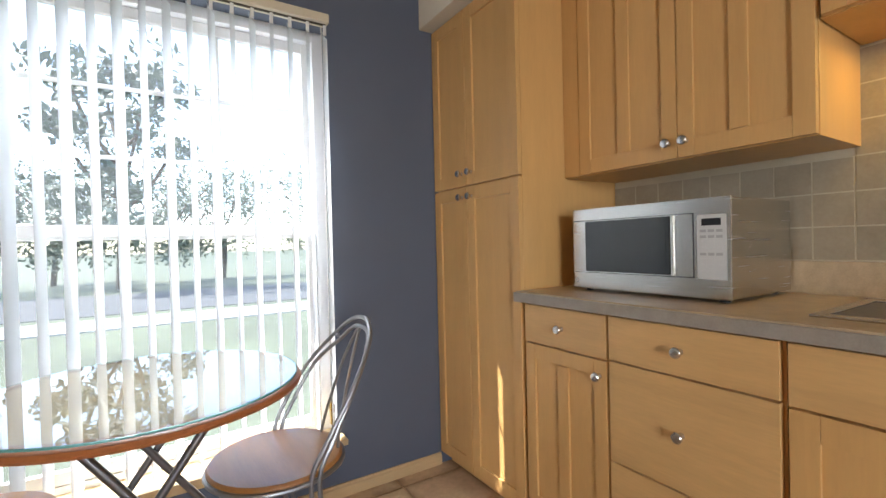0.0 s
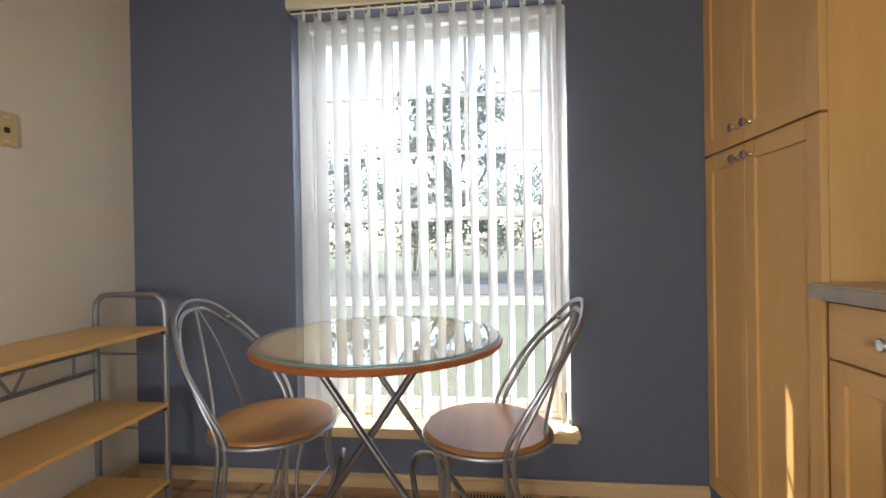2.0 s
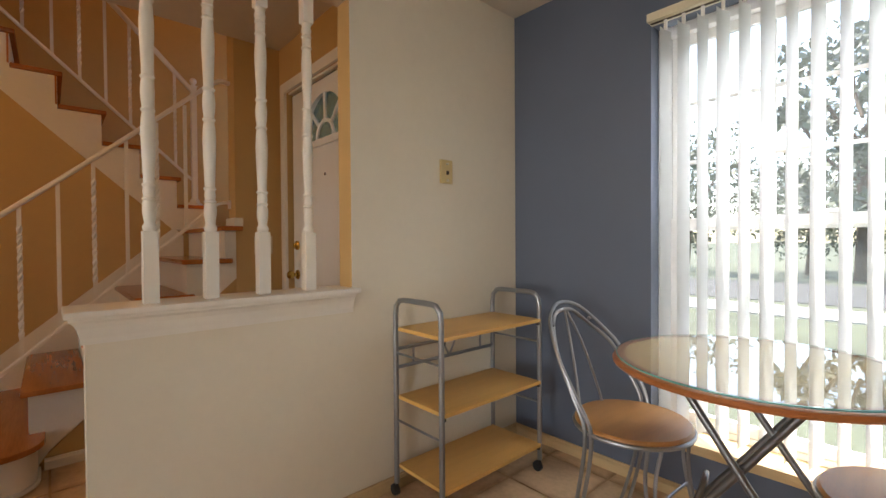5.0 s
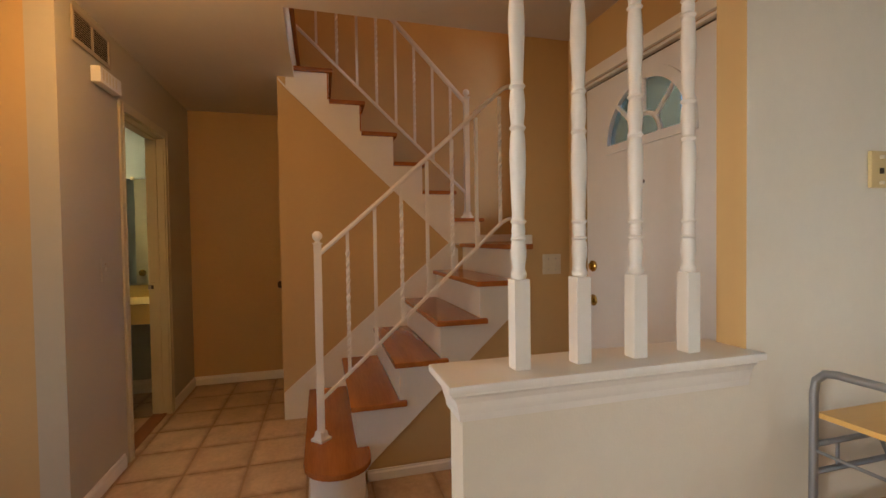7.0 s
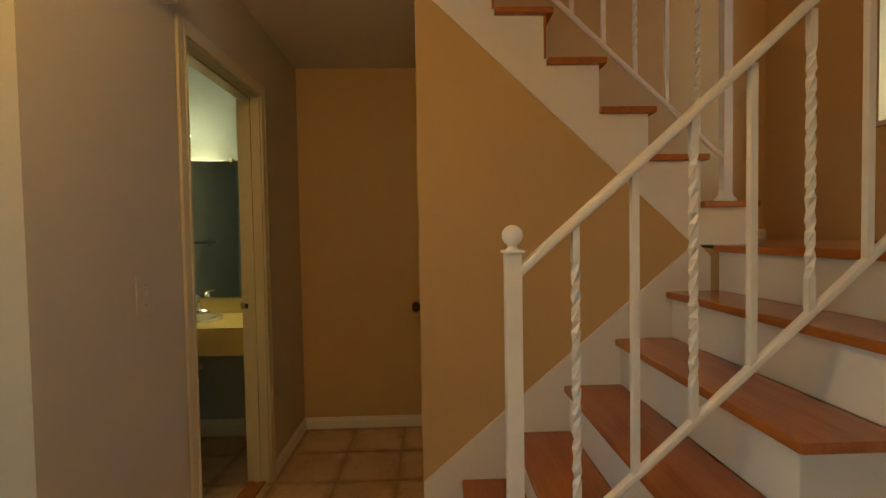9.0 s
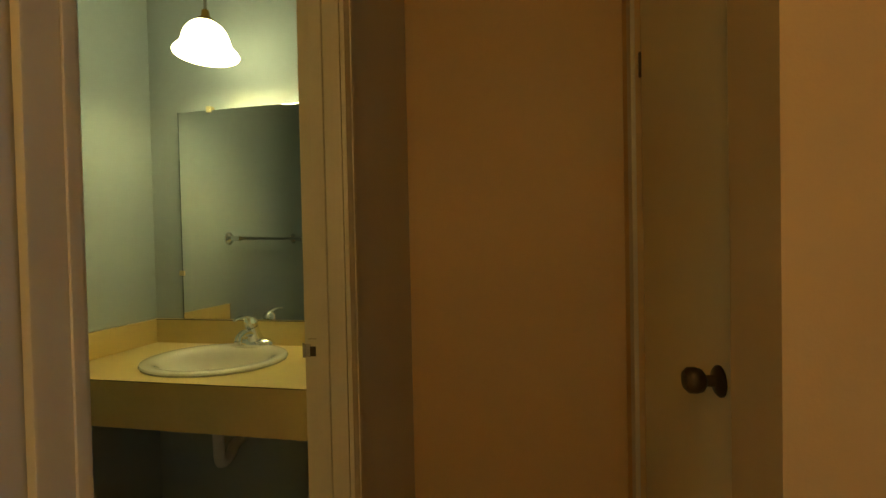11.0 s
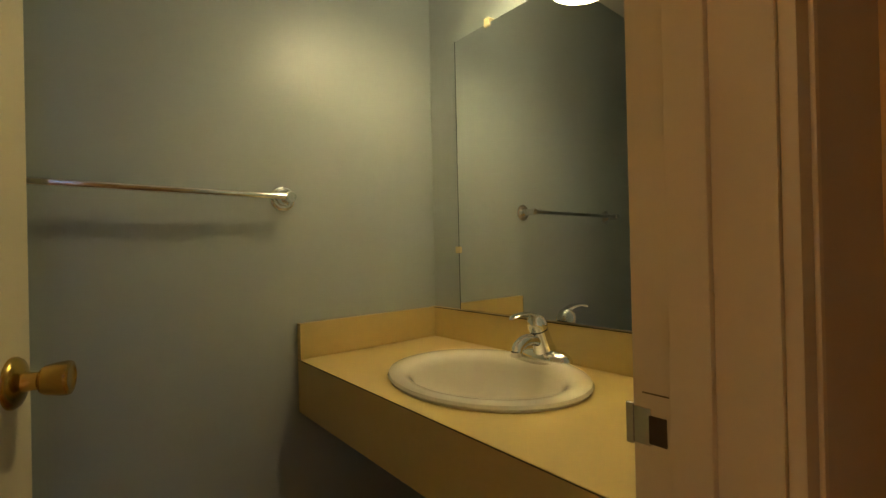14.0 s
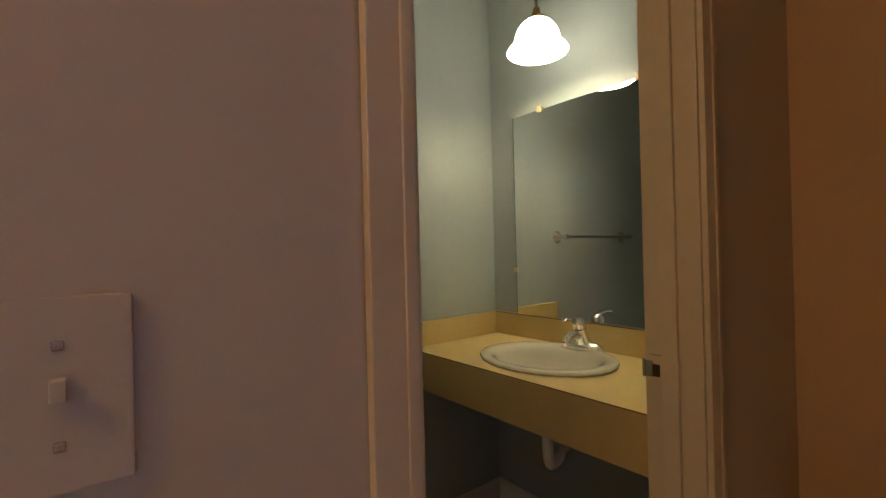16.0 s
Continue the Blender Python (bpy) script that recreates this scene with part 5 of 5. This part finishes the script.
part("splash_cap_seam", bx(-4.0045, -2.069, 0.8965, -4.0035, -1.082, 0.8995), LAMLINE, va, smooth=False)

sn = thing("wash_basin", "oval biscuit porcelain drop-in wash basin", "basin", (SC.x, SC.y, VZ))
prof = [(1.185, 0.000), (1.198, 0.006), (1.18, 0.012), (1.12, 0.0155), (1.04, 0.0145), (0.97, 0.009), (0.92, 0.001), (0.885, -0.012), (0.85, -0.032), (0.79, -0.06), (0.69, -0.09),
        (0.52, -0.116), (0.32, -0.128), (0.10, -0.134), (0.0, -0.134)]
b = lathe(prof, (0, 0, 0), segs=48, caps=False)
bmesh.ops.transform(b, verts=b.verts[:], matrix=Matrix.Translation(SC + Vector((0, 0, 0.0005))) @ Matrix.Diagonal((SA, SB, 1, 1)))
part("bowl", b, PORCELAIN, sn)
part("deck", bx(SC.x - SA * 1.3, SC.y - 0.075, VZ + 0.001, SC.x - SA * 0.92, SC.y + 0.075, VZ + 0.0125, 0.006), PORCELAIN, sn)
part("drain", lathe([(0.022, 0), (0.022, 0.003), (0.012, 0.004), (0, 0.002)], (SC.x, SC.y, VZ - 0.133)), CHROME, sn)
part("waste_pipe", tube(smoothed([(SC.x, SC.y, 0.66), (SC.x, SC.y, 0.46), (SC.x - 0.02, SC.y, 0.42), (SC.x - 0.06, SC.y, 0.43), (SC.x - 0.1, SC.y, 0.46), (-4.023, SC.y, 0.46)]), 0.019), WHITEPL, sn)

fc = thing("faucet", "chrome single-lever basin faucet", "faucet", (-3.968, -1.575, VZ + 0.016))
FX, FY, FZ = -3.968, -1.575, VZ + 0.014
b = lathe([(1.0, 0), (1.0, 0.22), (0.93, 0.5), (0.74, 0.8), (0.4, 0.97), (0.0, 1.0)], (0, 0, 0), segs=28)
bmesh.ops.transform(b, verts=b.verts[:], matrix=Matrix.Translation((FX, FY, FZ)) @ Matrix.Diagonal((0.034, 0.078, 0.026, 1)))
part("base", b, CHROME, fc)
TILT = Matrix.Translation((FX - 0.004, FY, FZ + 0.004)) @ Matrix.Rotation(radians(22), 4, "Y")
b = lathe([(0.036, 0.0), (0.031, 0.014), (0.0265, 0.035), (0.0245, 0.06), (0.0245, 0.078)], (0, 0, 0), segs=24)
bmesh.ops.transform(b, verts=b.verts[:], matrix=TILT)
part("body", b, CHROME, fc)
b = lathe([(0.0225, 0.078), (0.0225, 0.081)], (0, 0, 0), segs=24)
bmesh.ops.transform(b, verts=b.verts[:], matrix=TILT)
part("grip_ring", b, BLACK, fc, "dark joint ring")
b = lathe([(0.0245, 0.081), (0.0255, 0.088), (0.0245, 0.099), (0.0205, 0.110), (0.012, 0.117), (0, 0.119)], (0, 0, 0), segs=24)
bmesh.ops.transform(b, verts=b.verts[:], matrix=TILT)
cap_ob = part("handle_cap", b, CHROME, fc)
lever = bmesh.new()
line = smoothed([(0.0, 0, 0.112), (0.03, 0, 0.1195), (0.062, 0, 0.1205), (0.094, 0, 0.114)], 5)
rows = []
for k, p in enumerate(line):
    t = k / (len(line) - 1)
    w, h = 0.011 + 0.004 * math.sin(math.pi * min(1, t * 1.1)), 0.0055 - 0.0022 * t
    if k == len(line) - 1:
        w *= 0.6
    rows.append([lever.verts.new(p + Vector((0, w * math.cos(a), h * math.sin(a)))) for a in np.linspace(0, 2 * math.pi, 12, endpoint=False)])
for r0, r1 in zip(rows, rows[1:]):
    for q in range(12):
        lever.faces.new((r0[q], r0[(q + 1) % 12], r1[(q + 1) % 12], r1[q]))
lever.faces.new(rows[0]), lever.faces.new(rows[-1][::-1])
bmesh.ops.transform(lever, verts=lever.verts[:], matrix=Matrix.Translation((FX + 0.034, FY, FZ + 0.001)))
part("lever", lever, CHROME, cap_ob)
part("spout", tube(smoothed([(FX + 0.004, FY, FZ + 0.034), (FX + 0.04, FY, FZ + 0.052), (FX + 0.078, FY, FZ + 0.056), (FX + 0.104, FY, FZ + 0.044), (FX + 0.110, FY, FZ + 0.032)]), 0.0145, 16), CHROME, fc)
part("aerator", lathe([(0.0125, 0), (0.0135, 0.012)], (FX + 0.111, FY, FZ + 0.022), segs=16), CHROME, fc)

mi = thing("wall_mirror", "frameless wall mirror held by amber plastic clips", "mirror", (-4.024, -1.5, 0.903))
part("mirror_glass", bx(-4.006, -1.93, 0.903, -4.0, -1.085, 1.766, 0.0012), MIRROR, mi, smooth=False)
part("mirror_edge", bx(-4.0062, -1.9318, 0.903, -3.9998, -1.930, 1.766), DARKGLASS, mi, smooth=False)
part("backing_board", bx(-4.024, -1.925, 0.905, -4.0065, -1.085, 1.762), BONE, mi, smooth=False)
for y in (-1.783, -1.358):
    part("clip", bx(-4.022, y - 0.011, 1.756, -3.995, y + 0.011, 1.782, 0.004), CLEARPL, mi)
part("clip", bx(-4.022, -1.944, 1.083, -3.995, -1.92, 1.105, 0.004), CLEARPL, mi)

tr = thing("towel_bar", "chrome towel bar on the bathroom wall", "towel bar", (-3.1, -2.09, 1.245))
part("bar", tube([(-3.502, -2.03, 1.245), (-2.815, -2.03, 1.245)], 0.0085, 12), CHROME, tr)
for x in (-3.49, -2.828):
    prof = [(0.0345, 0.0), (0.0345, 0.003), (0.033, 0.0055), (0.030, 0.0065), (0.028, 0.005), (0.0265, 0.006), (0.026, 0.009), (0.024, 0.0115), (0.021, 0.012), (0.0195, 0.0105),
            (0.0185, 0.013), (0.0165, 0.0175), (0.0135, 0.022), (0.0125, 0.03), (0.0125, 0.048), (0.0145, 0.052), (0.0145, 0.068), (0.012, 0.072), (0, 0.073)]
    part("rosette", lathe(prof, (x, -2.09, 1.245), "y", 32), CHROME, tr)

LP = Vector((-3.768, -1.6, 1.877))
bl = thing("pendant_lamp", "lit bell-shaped frosted glass pendant lamp", "lamp", LP)
sh = lathe([(0.104, 0.0), (0.107, 0.004), (0.103, 0.012), (0.092, 0.023), (0.083, 0.035), (0.079, 0.048), (0.075, 0.065), (0.067, 0.083), (0.054, 0.100), (0.037, 0.112), (0.024, 0.117),
            (0.022, 0.114), (0.035, 0.108), (0.051, 0.097), (0.063, 0.081), (0.071, 0.063), (0.075, 0.047), (0.079, 0.033), (0.089, 0.020), (0.100, 0.009), (0.102, 0.001)], LP, segs=40, caps=False)
part("shade", sh, SHADE, bl, "frosted glass bell shade")
part("cap", lathe([(0.027, 0.112), (0.027, 0.126), (0.016, 0.132), (0.012, 0.156), (0, 0.16)], LP, segs=18), BRASS, bl)
part("stem", tube([LP + Vector((0, 0, 0.155)), Vector((LP.x, LP.y, CEIL_Z - 0.02))], 0.006, 10), NICKEL, bl)
part("canopy", lathe([(0.06, CEIL_Z), (0.058, CEIL_Z - 0.012), (0.03, CEIL_Z - 0.024), (0.008, CEIL_Z - 0.026)], (LP.x, LP.y, 0), segs=22), NICKEL, bl)

wr = thing("wall_register", "white metal wall register low on the bathroom wall", "vent", (-3.17, -2.09, 0.31))
part("register_frame", bx(-3.29, -2.0895, 0.215, -3.05, -2.08, 0.40, 0.004), WHITEPL, wr)
for i in range(9):
    part("slot", bx(-3.265, -2.0802, 0.24 + i * 0.015, -3.075, -2.0793, 0.247 + i * 0.015), GAPSHADE, wr, smooth=False)

# ---- outdoors ----
g = bx(-120, 2.55, -0.42, 120, 300, -0.40)
structure("ground", g, GRASS, "sunlit lawn outside", "ground")
structure("road", bx(-120, 13.5, -0.40, 120, 19.5, -0.385), ASPHALT, "grey asphalt street", "road")
structure("pavement", bx(-120, 11.0, -0.40, 120, 12.6, -0.37), CONCRETE, "pale concrete pavement beside the street", "pavement")
structure("porch", bx(-2.3, 1.63, -0.4, -0.97, 2.34, -0.03), CONCRETE, "concrete porch outside the front door", "porch")


def tree(x, y, h, crown_r, seed, label):
    """A tapered trunk with limbs and a loose crown of many small leaf blades."""
    rnd = random.Random(seed)
    t = thing("tree", label, "tree", (x, y, -0.4), "trees outside")
    tr_b = tube(smoothed([(x, y, -0.4), (x + 0.1, y, h * 0.25), (x - 0.05, y + 0.1, h * 0.5)], 4), 0.16 * h / 7, 8)
    tips = []
    for k in range(7):
        a = k * 2.4 + rnd.random()
        z0 = h * (0.28 + 0.05 * k)
        tip = (x + math.cos(a) * crown_r * 0.75, y + math.sin(a) * crown_r * 0.75, z0 + h * 0.28)
        tube(smoothed([(x, y, z0), ((x + tip[0]) / 2, (y + tip[1]) / 2, z0 + h * 0.1), tip], 3), 0.05 * h / 7, 6, tr_b)
        tips.append(tip)
    part("trunk", tr_b, BARK, t)
    verts, faces = [], []
    clumps = tips + [(x + rnd.gauss(0, crown_r * 0.45), y + rnd.gauss(0, crown_r * 0.45), h * rnd.uniform(0.18, 1.0)) for _ in range(34)]
    for cx, cy, cz in clumps:
        rad = crown_r * rnd.uniform(0.2, 0.42)
        for _ in range(62):
            d = Vector((rnd.gauss(0, 1), rnd.gauss(0, 1), rnd.gauss(0, 0.8))).normalized() * rad * rnd.random() ** 0.4
            p = Vector((cx, cy, cz)) + d
            u = Vector((rnd.gauss(0, 1), rnd.gauss(0, 1), rnd.gauss(0, 1))).normalized()
            w = u.orthogonal().normalized()
            s = rnd.uniform(0.09, 0.2) * h / 7
            n = len(verts)
            verts += [p - u * s, p + w * s * 0.5, p + u * s, p - w * s * 0.5]
            faces.append((n, n + 1, n + 2, n + 3))
    me = bpy.data.meshes.new("crown")
    me.from_pydata([tuple(v - ROOT[t]) for v in verts], [], faces)
    me.materials.append(LEAF)
    c = new("crown", me)
    c.parent = t
    ROOT[c] = ROOT[t]
    return t


tree(-1.0, 22, 9.4, 2.5, 3, "leafy green tree across the street")
tree(0.7, 25, 5.2, 2.3, 12, "low leafy tree across the street")
tree(-2.8, 24, 4.6, 2.2, 14, "low leafy tree across the street")
tree(-7.5, 24, 6, 3.0, 5, "broad leafy tree across the street")
tree(-3.9, 27, 5, 2.6, 6, "low leafy tree behind the street")
tree(3.0, 26, 5.5, 2.6, 9, "low leafy tree across the street")
tree(9, 27, 7, 3.5, 7, "leafy tree beyond the street")
tree(-14, 28, 8, 4.2, 8, "leafy tree far along the street")

# ---- backsplash tiles ----
bsb = structure("backsplash", bx(EAST - 0.006, 0.12, 1.0185, EAST - 0.0005, 1.729, 1.641), GROUT, "grouted backing of the wall tiles", "backsplash")
tile_mesh = None
for r in range(6):
    z = 1.020 + r * 0.1025
    for c in range(16):
        y = 1.729 - (c + 1) * 0.1015 
        if z > 1.30 and y > 0.86 or y < 0.12:
            continue
        if tile_mesh is None:
            tob = part("wall_tile", bx(-0.0018, 0.0022, 0.0022, 0, 0.0993, 0.1003, 0.0008), WALLTILE, bsb)
            tile_mesh = tob.data
        else:
            tob = new("wall_tile", tile_mesh)
            tob.parent = bsb
        tob.location = (EAST - 0.006, y, z)

# ---- floor tiles ----
ft_mesh = None
half_t = TS / 2 - 0.0055


def floor_tile(cx, cy):
    global ft_mesh
    if ft_mesh is None:
        ob = part("floor_tile", bx(-half_t, -half_t, -0.0085, half_t, half_t, 0.0, 0.003), FLOORTILE, FLOOR)
        ft_mesh = ob.data
    else:
        ob = new("floor_tile", ft_mesh)
        ob.parent = FLOOR
    ob.location = (cx, cy, 0)


rest = bmesh.new()
for i in range(-2, 20):
    for j in range(-11, 9):
        cx, cy = JX + (i + 0.5) * TS, JY + (j + 0.5) * TS
        if cx > EAST or cy < SOUTH or cy > NORTH + 0.2:
            continue
        if cy > -1.4 or (cx < -2.2 and cy > -2.2):
            if cx < -3.15 and cy > -0.1 or (cx < -1.0 and cy > 1.55):
                continue
            floor_tile(cx, cy)
        else:
            bx(cx - half_t, cy - half_t, -0.0085, cx + half_t, cy + half_t, 0.0, 0.0, rest)
far = part("floor_tiles", rest, FLOORTILE, FLOOR, smooth=False)
far["kind"] = "stuff"
